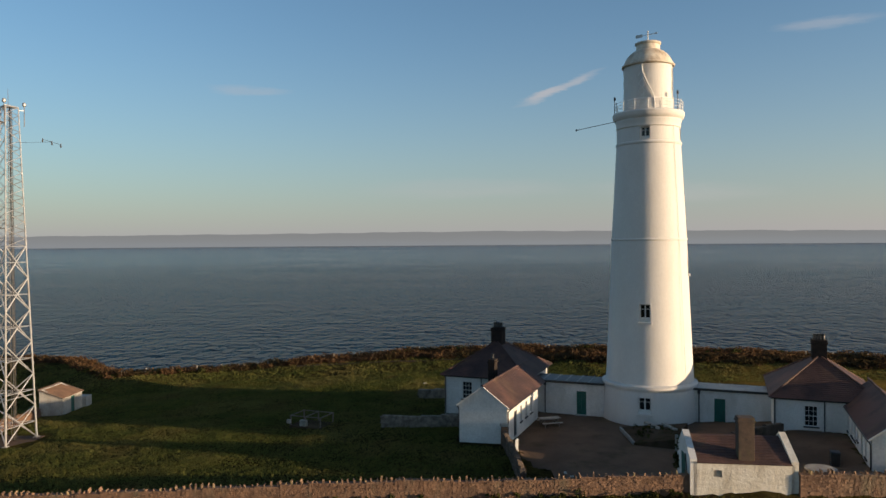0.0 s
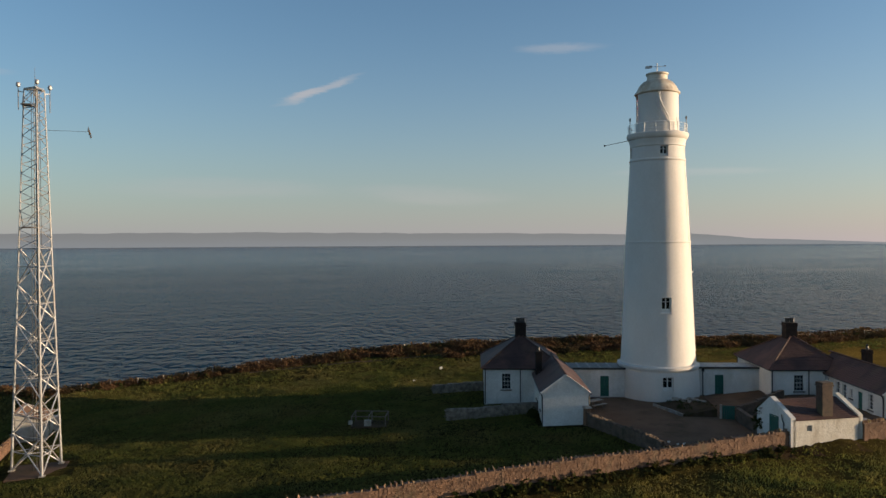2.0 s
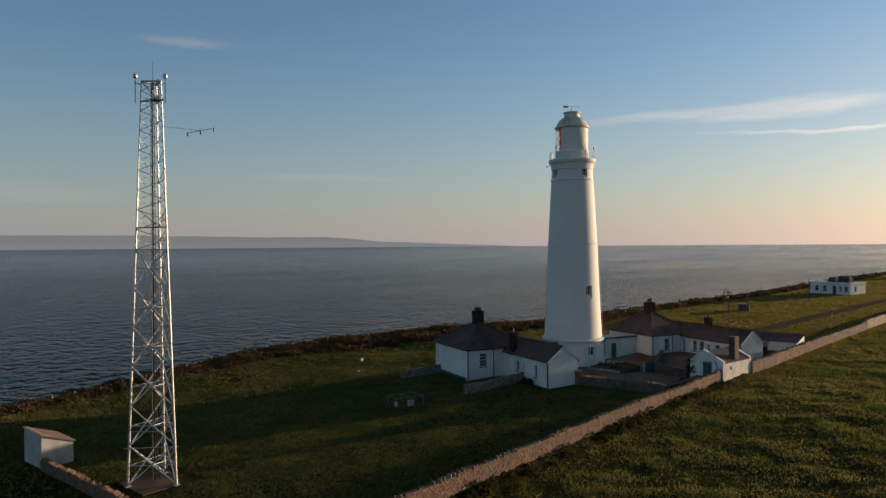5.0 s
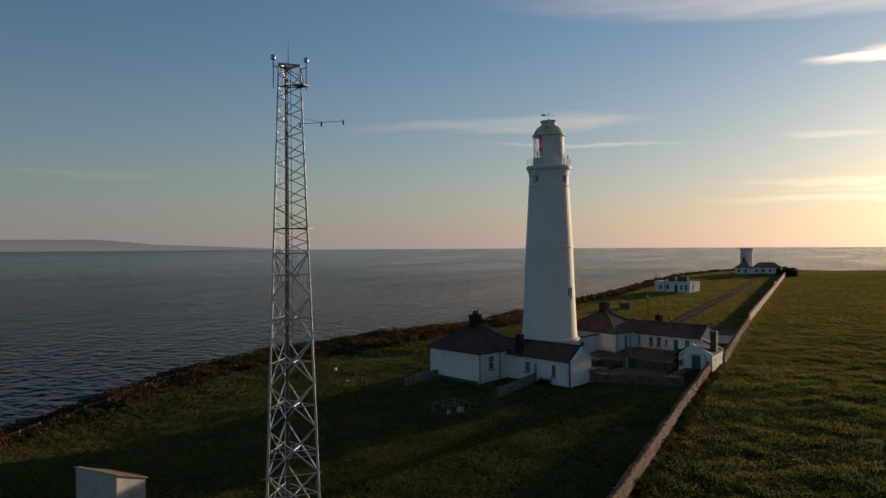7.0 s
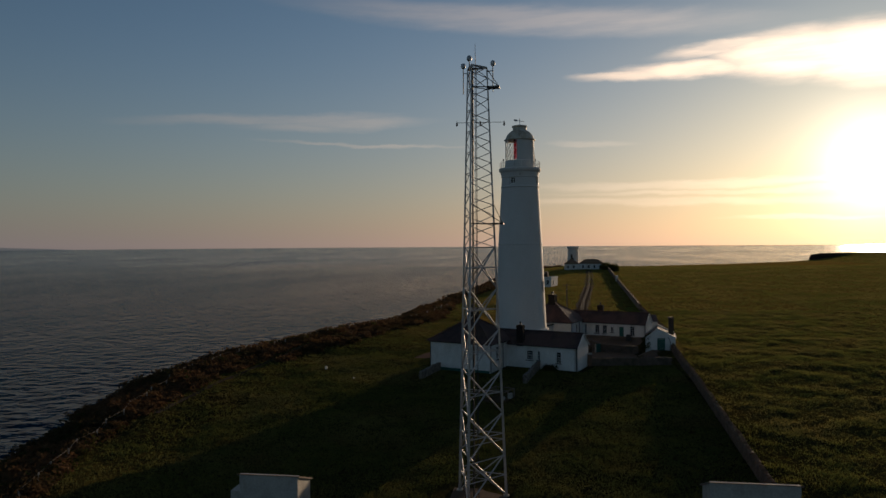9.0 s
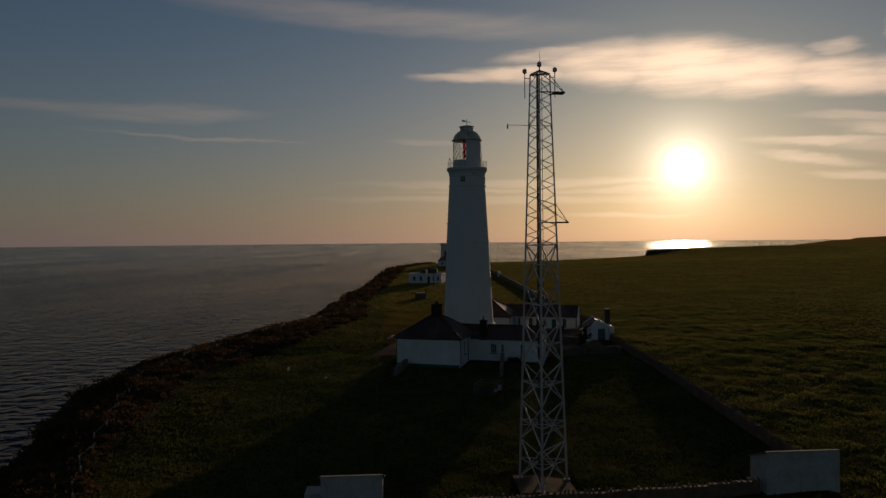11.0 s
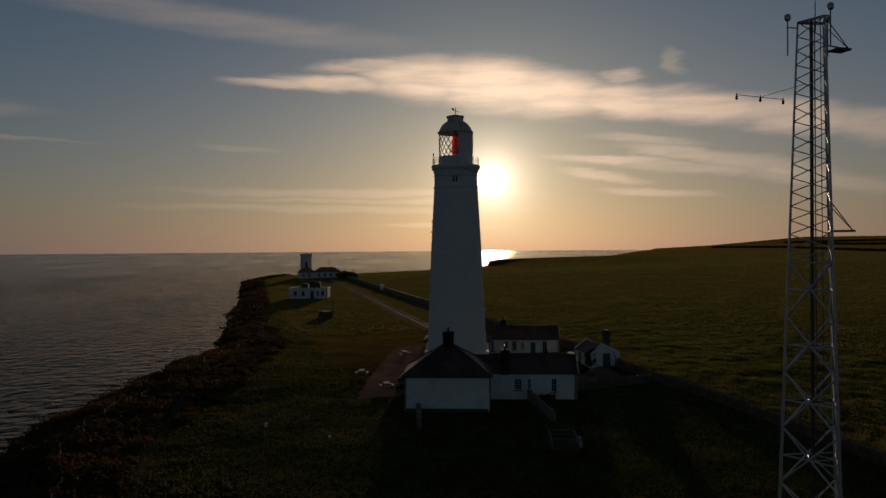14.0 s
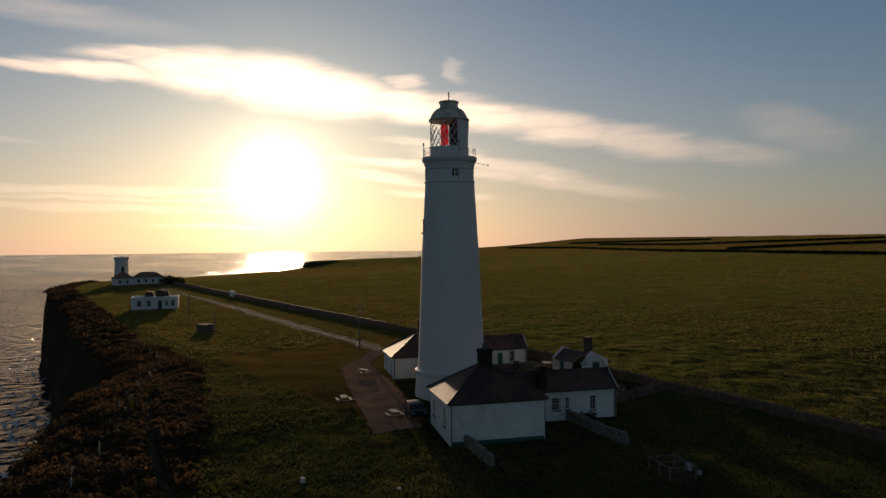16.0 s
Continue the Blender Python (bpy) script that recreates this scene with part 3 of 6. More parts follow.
def ground_z(x, y):
    x, y = np.asarray(x, float), np.asarray(y, float)
    z = np.interp(x, [-2600, -400, -120, -50, -10, 14.6, 60, 150, 266, 400, 700, 1020, 1200, 2700], [-8, -7, -5.4, -2.85, -1.0, 0.1, 0.55, 1.6, 3.3, 3.0, 0.9, -8.0, -9.0, -10.0])
    z = z - 0.022 * (np.clip(y, 50, 140) - 66)
    field = np.clip((wall_line(x) - y) / 1.0, 0, 1)
    z = z - np.interp(x, [-30, 6, 12, 50, 110], [0.6, 0.6, 0.85, 0.75, 0.6]) * field
    inland = np.clip(wall_line(np.clip(x, -400, 1500)) - y, 0, 800)
    z = z + 4.9e-5 * inland ** 2 * np.interp(x, [0, 328, 510, 702, 804, 950, 1174, 1520], [0.76, 0.80, 0.86, 0.95, 1.07, 0.95, 0.77, 0.5])
    z = z + field * np.clip(inland / 12, 0, 1) * (0.10 * soft_noise(x, y, 0.16) + 0.06 * soft_noise(x, y, 0.6, 2.0) + 0.11 * soft_noise(x * 0.85, y * 1.2, 0.9, 8.0) * np.clip((140 - np.abs(x)) / 60, 0, 1))
    lawn = (1 - field) * np.clip((y - wall_line(x)) / 40, 0.15, 1)
    z = z + 0.3 * (1 - field) * np.clip((9.0 - (y - wall_line(x))) / 7.0, 0, 1) * np.clip((-1.0 - x) / 6.0, 0, 1)
    z = z + lawn * (0.05 * soft_noise(x, y, 0.3) + 0.16 * soft_noise(x, y, 0.09, 5.0))
    # a field bank on the far headland, with a steep end and lower ground before it
    south = np.clip((-138 + 0.3 * (505 - x) - y) / 30, 0, 1)
    west = np.clip((x - 300) / 205, 0, 1)
    bank = np.maximum(np.clip((x - 505) / 2, 0, 1), south * west * west)
    z = z - 1.4 * np.clip((x - 290) / 110, 0, 1) * (1 - bank) * np.clip((y + 420) / 120, 0, 1)
    z = z + 3.6 * np.exp(-(np.maximum(x - 505, 0) / 110) ** 2 - (np.maximum(np.abs(y + 190) - 40, 0) / 90) ** 2) * bank
    # the land drops west of the boundary wall, shaped lower to lie in shade
    z = z - 1.7 * np.clip((-50.5 - x) / 9.0, 0, 1) * np.clip((106 - y) / 10.0, 0, 1) * np.clip((y - 44) / 6.0, 0, 1)
    # the yard is cut level between the cottages
    u, v = (x - 14.62) * 0.9304 - (y - 70.26) * 0.3665, (x - 14.62) * 0.3665 + (y - 70.26) * 0.9304
    cut = np.clip(u + 10.6, 0, 1) * np.clip(x - 0.7, 0, 1) * np.clip((24.5 - x) / 2, 0, 1) * np.clip((y - 51) / 2, 0, 1) * np.clip(-0.2 - v, 0, 1)
    z = z + cut * (np.interp(x, [0, 15, 20, 24], [-0.62, -0.60, -0.33, 0.1]) - z)
    # a low bank rises towards the cliff edge
    rise = np.clip((y - (edge_y(x) - 21.0)) / 14.0, 0, 1)
    z = z + 1.08 * rise * rise * (3 - 2 * rise) * np.interp(x, [-80, -58, -46, -36, -26, 22, 60, 110], [0.6, 1.0, 0.9, 0.5, 0.75, 1.0, 0.45, 0.2])
    # rough ground behind the cliff edge dips away
    lip = np.clip((y - (edge_y(x) - 9.0)) / 9.0, 0, 1)
    z = z - np.interp(x, [-60, 30, 70], [1.35, 1.35, 0.7]) * lip ** 1.6 + 0.35 * lip * soft_noise(x, y, 0.7, 4.0)
    return z


def spaced(*spans):
    out_ = []
    for a, b, step in spans:
        out_ += list(np.arange(a, b, step))
    return np.array(out_)


gx = spaced((-2600, -400, 220), (-400, -140, 20), (-140, -100, 4), (-100, 70, 0.8), (70, 130, 2), (130, 320, 5), (320, 480, 20), (480, 500, 5), (500, 514, 1), (514, 620, 5), (620, 1200, 20), (1200, 2701, 150))
inl = spaced((0, 10, 0.6), (10, 125, 0.8), (125, 170, 3), (170, 500, 15), (500, 1600, 60), (1600, 4201, 400))
drop = [(26.0, -40.0), (17.0, -29.5), (13.0, -25.0), (10.5, -19.5), (8.2, -14.0), (6.2, -9.0), (4.2, -5.0), (2.2, -2.2), (0.9, -0.7)]
rows_y = [("out", d, dz) for d, dz in drop] + [("in", d, 0.0) for d in inl]
gv, ncol = [], len(gx)
ey = edge_y(gx)
for kind, d, dz in rows_y:
    if kind == "in":
        yy = ey - d
        zz = ground_z(gx, yy)
    else:
        rough = 1.0 + 0.28 * soft_noise(gx, gx * 0.5 + dz, 0.16, dz) + 0.10 * soft_noise(gx, gx + dz, 0.8, dz)
        yy = ey + d * rough * np.interp(gx, [-200, 40, 110, 200], [0.8, 0.8, 0.45, 0.22])
        zz = ground_z(gx, ey) + dz * (1 + 0.06 * soft_noise(gx, gx * 0.2, 0.3, dz))
    gv.append(np.stack([gx + (0.0 if kind == "in" else 1.0) * 0.5 * soft_noise(gx, gx * 0.3 + d, 0.4), yy, zz], 1))
gv = np.concatenate(gv)
gf = [(r * ncol + c, (r + 1) * ncol + c, (r + 1) * ncol + c + 1, r * ncol + c + 1) for r in range(len(rows_y) - 1) for c in range(ncol - 1)]
me = bpy.data.meshes.new("ground")
me.from_pydata(gv.tolist(), [], gf)
me.shade_smooth()
me.materials.append(ground_material())
tagged(new("ground", me), "green and straw cliff-top turf falling to dark cliffs", "ground", kind="structure")

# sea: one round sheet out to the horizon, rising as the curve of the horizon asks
SEA = -26.0
sv, sf = [], []
radii = [0, 60, 120, 250, 500, 1000, 1500, 2200, 3000, 4000, 4950]
for i, r in enumerate(radii):
    lift_ = 25.6 * max(0.0, (r - 1000) / 3950) ** 1.6
    sv += [(r * math.cos(2 * math.pi * k / 96), 80 + r * math.sin(2 * math.pi * k / 96), SEA + lift_) for k in range(96)]
for i in range(len(radii) - 1):
    sf += [(i * 96 + k, (i + 1) * 96 + k, (i + 1) * 96 + (k + 1) % 96, i * 96 + (k + 1) % 96) for k in range(96)]
me = bpy.data.meshes.new("water")
me.from_pydata(sv, [], sf)
me.shade_smooth()
me.materials.append(sea_material())
tagged(new("water", me), "slate-blue sea with low ripples to the horizon", "sea", kind="structure")

# surf: broken lines of foam below the cliffs
FOAM = material("sea_foam", [(0.62, 0.64, 0.64), (0.45, 0.48, 0.49)], 0.5, 0.7, bump=0.05, bump_scale=1.5, world_space=True)
foam, rf = B(), random.Random(21)
for k in range(150):
    x = rf.uniform(-40, 330)
    reach = float(np.interp(x, [-200, 40, 110, 200], [0.8, 0.8, 0.45, 0.22])) * 26.0
    y = float(edge_y(x)) + reach * rf.uniform(0.7, 1.0) + abs(rf.gauss(0, 9.0))
    along = math.atan2(float(edge_y(x + 3) - edge_y(x - 3)), 6.0) + rf.uniform(-0.25, 0.25)
    half, wide_ = rf.uniform(1.5, 7.0), rf.uniform(0.25, 0.9)
    pts, n_ = [], 9
    for side in (1, -1):
        for j in range(n_):
            f = side * (1 - 2 * j / (n_ - 1))
            t_ = wide_ * (1 - f * f) * rf.uniform(0.3, 1.0) * side + 0.8 * math.sin(2.2 * f + k)
            pts.append((x + half * f * math.cos(along) - t_ * math.sin(along), y + half * f * math.sin(along) + t_ * math.cos(along), SEA + 0.06 + 0.002 * (k % 7)))
    foam.quad(*pts[::-1])
tagged(part("surf", foam, FOAM), "broken white lines of surf below the cliffs", "surf", kind="stuff")

# far shore across the channel; its haze is painted as a height-graded grey glow
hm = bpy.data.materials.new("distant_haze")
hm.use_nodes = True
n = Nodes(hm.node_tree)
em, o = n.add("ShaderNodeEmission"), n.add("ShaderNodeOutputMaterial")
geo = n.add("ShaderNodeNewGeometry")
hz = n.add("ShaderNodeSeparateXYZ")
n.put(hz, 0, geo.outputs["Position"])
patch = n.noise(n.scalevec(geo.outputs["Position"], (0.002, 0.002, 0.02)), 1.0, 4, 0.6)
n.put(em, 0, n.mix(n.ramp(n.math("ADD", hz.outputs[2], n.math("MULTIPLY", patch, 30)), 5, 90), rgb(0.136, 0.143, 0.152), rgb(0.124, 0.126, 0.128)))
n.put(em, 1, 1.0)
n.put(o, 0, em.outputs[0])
azs = np.arange(34, 170, 0.5)
tops = np.interp(azs, [34, 38, 41, 47, 49, 52, 58, 66, 78, 86, 98, 107, 119, 122, 140, 170], [-0.3, -0.12, 0.0, 0.22, 0.4, 0.62, 0.66, 0.78, 0.86, 0.93, 0.84, 0.76, 0.66, 0.6, 0.5, 0.4])
tops = tops + 0.045 * soft_noise(azs, azs * 0.4, 0.9) * np.clip((azs - 38) / 8, 0, 1)
b = B()
prev_ = None
for a, tdeg in zip(azs, tops):
    c, s = math.cos(radians(a)), math.sin(radians(a))
    base, topz = (4820 * c, 80 + 4820 * s, -12.0), 16 + 4840 * math.tan(radians(tdeg))
    cur = (base, (4840 * c, 80 + 4840 * s, topz), (4900 * c, 80 + 4900 * s, topz - 6))
    if prev_:
        b.quad(prev_[0], cur[0], cur[1], prev_[1]).quad(prev_[1], cur[1], cur[2], prev_[2])
    prev_ = cur
tagged(part("backdrop", b, hm), "grey far shore across the water, its haze painted in", "far shore", kind="structure")


def zg(x, y):
    return float(ground_z(x, y))


# ---------------------------------------------------------------- lighthouse
SITE = pose(14.62, 70.26, 0, 0, 0, -21.5)


def site(u, v, z=0.0, turn=0.0):
    return SITE @ pose(u, v, z, 0, 0, turn)


def site_xy(u, v):
    p = SITE @ Vector((u, v, 0))
    return p.x, p.y


lighthouse = thing("lighthouse", "tall tapering white-painted stone lighthouse with domed lantern", "lighthouse", site(0, 0))
part("plinth", B().lathe([(4.16, 2.45), (4.22, 2.62), (4.30, 2.72), (4.30, 2.92), (4.02, 3.05)], 64), TOWER, lighthouse, "moulded band above the base drum")
WINDOWS = [(a, 25.0, 0.82, 1.08) for a in (-90, 0, 90, 180)] + [(-90, 8.6, 0.96, 1.6), (0, 12.8, 0.92, 1.5), (90, 18.9, 0.92, 1.5)]


def drilled(profile, seg, holes):
    """A turned wall with window openings (angle, bottom, width, height) cut through."""
    def radius(z_):
        for (r0, z0), (r1, z1) in zip(profile, profile[1:]):
            if z0 <= z_ <= z1:
                return r0 + (r1 - r0) * (z_ - z0) / max(z1 - z0, 1e-9)
    extra = sorted({z_ for _, z0, _, h in holes for z_ in (z0, z0 + h)})
    prof = sorted(list(profile) + [(radius(z_), z_) for z_ in extra], key=lambda p_: p_[1])
    spans = [(a - math.degrees(wd / 2 / radius(z0)), a + math.degrees(wd / 2 / radius(z0)), z0, z0 + h) for a, z0, wd, h in holes]
    angles = {round(-90 - 180 + 360 * k / seg, 4) for k in range(seg)}
    for a0, a1, _, _ in spans:
        for v in (a0, a1):
            angles.add(round((v + 270) % 360 - 270, 4))
    angles = sorted(angles)
    b = B()
    n_, m_ = len(prof), len(angles)
    for a in angles:
        b.v += [(r * math.cos(radians(a)), r * math.sin(radians(a)), z_) for r, z_ in prof]
    for i in range(m_):
        j = (i + 1) % m_
        am = (angles[i] + (angles[j] if j else angles[0] + 360)) / 2
        for k in range(n_ - 1):
            zm = (prof[k][1] + prof[k + 1][1]) / 2
            if any((am - a0) % 360 < (a1 - a0) and z0 < zm < z1 for a0, a1, z0, z1 in spans):
                continue
            b.f.append((i * n_ + k, j * n_ + k, j * n_ + k + 1, i * n_ + k + 1))
    b.smooth = True
    return b


SHAFT = [(4.02, 2.6), (3.92, 3.6), (3.80, 6.0), (3.66, 9.0), (3.53, 12.0), (3.385, 15.85), (3.43, 15.9), (3.43, 16.02), (3.37, 16.08), (3.15, 20.0), (2.90, 24.55), (2.97, 24.65), (2.97, 24.78), (2.87, 24.85), (2.80, 26.4)]
part("shaft", drilled(SHAFT, 64, WINDOWS), TOWER, lighthouse, "tapering white shaft with string courses")
part("cornice", B().lathe([(2.80, 26.1), (2.90, 26.2), (2.88, 26.55), (2.98, 26.75), (2.98, 26.9), (3.14, 27.05), (3.22, 27.25), (3.24, 27.5), (3.18, 27.6), (2.3, 27.62)], 64), TOWER, lighthouse, "moulded white gallery cornice")
# gallery rail
for i in range(16):
    a = radians(360 * i / 16 + 6)
    x, y = 3.06 * math.cos(a), 3.06 * math.sin(a)
    part("stanchion", B().tube((x, y, 27.58), (x, y, 28.55), 0.032, 6).ball((x, y, 28.58), 0.055, 6, 4), SASH, lighthouse)
for z in (27.95, 28.25, 28.52):
    part("handrail", B().ring(3.06, z, 0.018, 48), SASH, lighthouse)
# lantern: blank wall landward, glazed seaward (angles from the landward-to-sea axis of the site)
G0, G1 = -14.0, 192.0
part("murette", B().lathe([(2.27, 27.55), (2.27, 28.75), (2.22, 28.8)], 48), TOWER, lighthouse, "white lantern base wall")
part("blank_wall", B().lathe([(2.20, 28.7), (2.20, 32.0)], 40, G1, G0 + 360), TOWER, lighthouse, "white blanked-off lantern panels")
part("blank_lining", B().lathe([(2.14, 28.7), (2.14, 32.0)], 40, G1, G0 + 360), DARKSTEEL, lighthouse, "dark inner lining of the blank panels")
part("lantern_pane", B().lathe([(2.17, 28.8), (2.17, 31.95)], 30, G0, G1), CLEAR, lighthouse, "clear lantern glazing").visible_shadow = False
bars = B()
for i in range(13):
    for sgn in (1, -1):
        pts = []
        for k in range(9):
            a = radians(G0 + (G1 - G0) * (i / 12 + sgn * k / 8 * 0.25))
            if radians(G0) - 0.01 <= a <= radians(G1) + 0.01:
                pts.append((2.19 * math.cos(a), 2.19 * math.sin(a), 28.8 + 3.15 * k / 8))
        if len(pts) > 1:
            bars.path(pts, 0.035, 5)
part("astragals", bars, SASH, lighthouse, "white diagonal glazing bars")
blank = B()
for sgn in (1, -1):
    pts = []
    for k in range(9):
        a = radians(262 + 9 * sgn * (1 if k % 4 < 2 else -1) * (k % 2))
        pts.append((2.225 * math.cos(a), 2.225 * math.sin(a), 29.0 + 0.37 * k))
    blank.path(pts, 0.025, 4)
part("lattice", blank, SASH, lighthouse, "painted-over lattice on the blank panel")
pts = [(2.30 * math.cos(radians(a)), 2.30 * math.sin(radians(a)), z) for a, z in ((262, 31.9), (263, 31.2), (268, 30.6), (280, 29.6), (288, 28.9), (290, 28.2), (290, 27.65))]
part("conduit", B().path(pts, 0.05, 6), SASH, lighthouse, "white bent conduit pipe")
part("red_screen", B().lathe([(2.08, 28.9), (2.08, 31.9)], 10, 178, 191), RED, lighthouse, "red glass sector panels")
part("red_screen", B().lathe([(2.08, 28.9), (2.08, 31.9)], 14, -13, 13), RED, lighthouse, "red glass sector panels")
part("optic", B().lathe([(0.35, 28.7), (0.35, 29.2), (0.62, 29.5), (0.75, 30.2), (0.62, 30.9), (0.3, 31.3), (0.0, 31.4)], 20), CLEAR, lighthouse, "glass lens optic")
part("pedestal", B().lathe([(0.5, 27.6), (0.5, 28.7), (0.3, 28.75)], 12), BLACK, lighthouse)
dome = [(2.32, 31.88), (2.40, 31.95), (2.38, 32.08), (2.24, 32.14), (2.14, 32.4), (1.98, 32.72), (1.78, 33.0), (1.52, 33.24), (1.26, 33.40), (1.14, 33.46), (1.08, 33.52), (1.06, 33.95), (1.18, 34.04), (1.20, 34.14), (1.14, 34.2), (0.6, 34.32), (0.0, 34.36)]
part("dome", B().lathe(dome, 48), RUST, lighthouse, "weathered off-white dome with ventilator")
vane = part("wind_vane", B().tube((0, 0, 34.3), (0, 0, 35.25), 0.055, 8).tube((-1.0, 0.37, 34.98), (0.8, -0.3, 34.98), 0.03, 6).ball((0, 0, 35.28), 0.08, 8, 5), SASH, lighthouse)
part("arrow_tail", B().prism([(-1.15, 0.41), (-1.1, 0.38), (-0.5, 0.15), (-0.55, 0.2)], 34.84, 35.14), GALV, vane)
part("arrow_head", B().box(0.7, 0.86, -0.35, -0.27, 34.92, 35.05), GALV, vane)
for u_, v_ in ((-3.0, -0.4), (2.7, -1.4), (0.4, 3.0)):
    part("signal_lamp", B().tube((u_, v_, 27.6), (u_, v_, 29.0), 0.03, 6).lathe([(0.07, 29.0), (0.1, 29.1), (0.09, 29.3), (0.0, 29.38)], 8, cx=u_, cy=v_), BLACK, lighthouse)
part("antenna_arm", B().tube((-2.62, -1.2, 26.95), (-6.15, -2.79, 26.1), 0.028, 6).ball((-6.15, -2.79, 26.1), 0.1, 6, 4), BLACK, lighthouse)


def tower_window(angle, z, r, wdt, hgt, sill=True):
    """Reveal, sashes and glass set back in the curved wall."""
    m = pose(0, 0, 0, 0, 0, angle + 90) @ pose(0, -r, z)
    f, t = B(), 0.05
    x0, x1 = -wdt / 2, wdt / 2
    f.box(x0 - t, x0, 0.01, 0.6, -t, hgt + t, m).box(x1, x1 + t, 0.01, 0.6, -t, hgt + t, m).box(x0, x1, 0.01, 0.6, hgt, hgt + t, m).box(x0, x1, 0.01, 0.6, -t, 0, m)
    win = part("window", f, TOWER, lighthouse, "deep-set sash window")
    part("pane", B().box(x0, x1, 0.40, 0.42, 0, hgt, m), PANE, win)
    g = B().box(-0.05, 0.05, 0.30, 0.40, 0, hgt, m)
    g.box(x0, x1, 0.31, 0.39, hgt * 0.72 - 0.018, hgt * 0.72 + 0.018, m)
    for x in (x0, x1 - 0.09):
        g.box(x, x + 0.09, 0.30, 0.41, 0, hgt, m)
    g.box(x0, x1, 0.30, 0.41, hgt - 0.07, hgt, m)
    part("glazing_bar", g, SASH, win)
    part("lower_panel", B().box(x0, x1, 0.31, 0.385, 0, hgt * 0.26, m), SASH, win, "pale blanked-off lower panel")
    if sill:
        part("sill", B().box(x0 - 0.14, x1 + 0.14, -0.16, 0.3, -0.17, -0.005, m), TOWER, win)


DRUM = [(4.34, -1.2), (4.28, 0.3), (4.14, 2.5)]
part("drum", drilled(DRUM, 64, [(-90, 0.55, 1.08, 1.45)]), TOWER, lighthouse, "flared white base drum")
for a, z, wd, h in WINDOWS:
    r = float(np.interp(z + h / 2, [p_[1] for p_ in SHAFT], [p_[0] for p_ in SHAFT]))
    tower_window(a, z, r, wd, h, z < 24)
tower_window(-90, 0.55, 4.22, 1.08, 1.45)
part("lightning_conductor", B().path([(2.86 * math.cos(radians(-35)), 2.86 * math.sin(radians(-35)), 26.5), (3.44 * math.cos(radians(-35)), 3.44 * math.sin(radians(-35)), 16), (4.15 * math.cos(radians(-35)), 4.15 * math.sin(radians(-35)), 2.8)], 0.018, 5), TOWER, lighthouse)


# ---------------------------------------------------------------- keepers' cottages
def hip_slopes(parent, x0, x1, y0, y1, z, apex_x, apex_y0, apex_y1, top):
    a, b_, c, d = (x0, y0, z), (x1, y0, z), (x1, y1, z), (x0, y1, z)
    s, t = (apex_x, apex_y0, top), (apex_x, apex_y1, top)
    for p, q, tq, tp in ((a, b_, s, s), (b_, c, t, s), (c, d, t, t), (d, a, s, t)):
        part("roof_slope", courses(p, q, tq, tp), SLATE, parent, "weathered slate roof slope")
    for p, q in ((a, s), (b_, s), (c, t), (d, t), (s, t)):
        part("ridge_tile", B().tube(Vector(p) + Vector((0, 0, 0.03)), Vector(q) + Vector((0, 0, 0.03)), 0.09, 6), SLATE, parent, "rounded hip and ridge tiles")


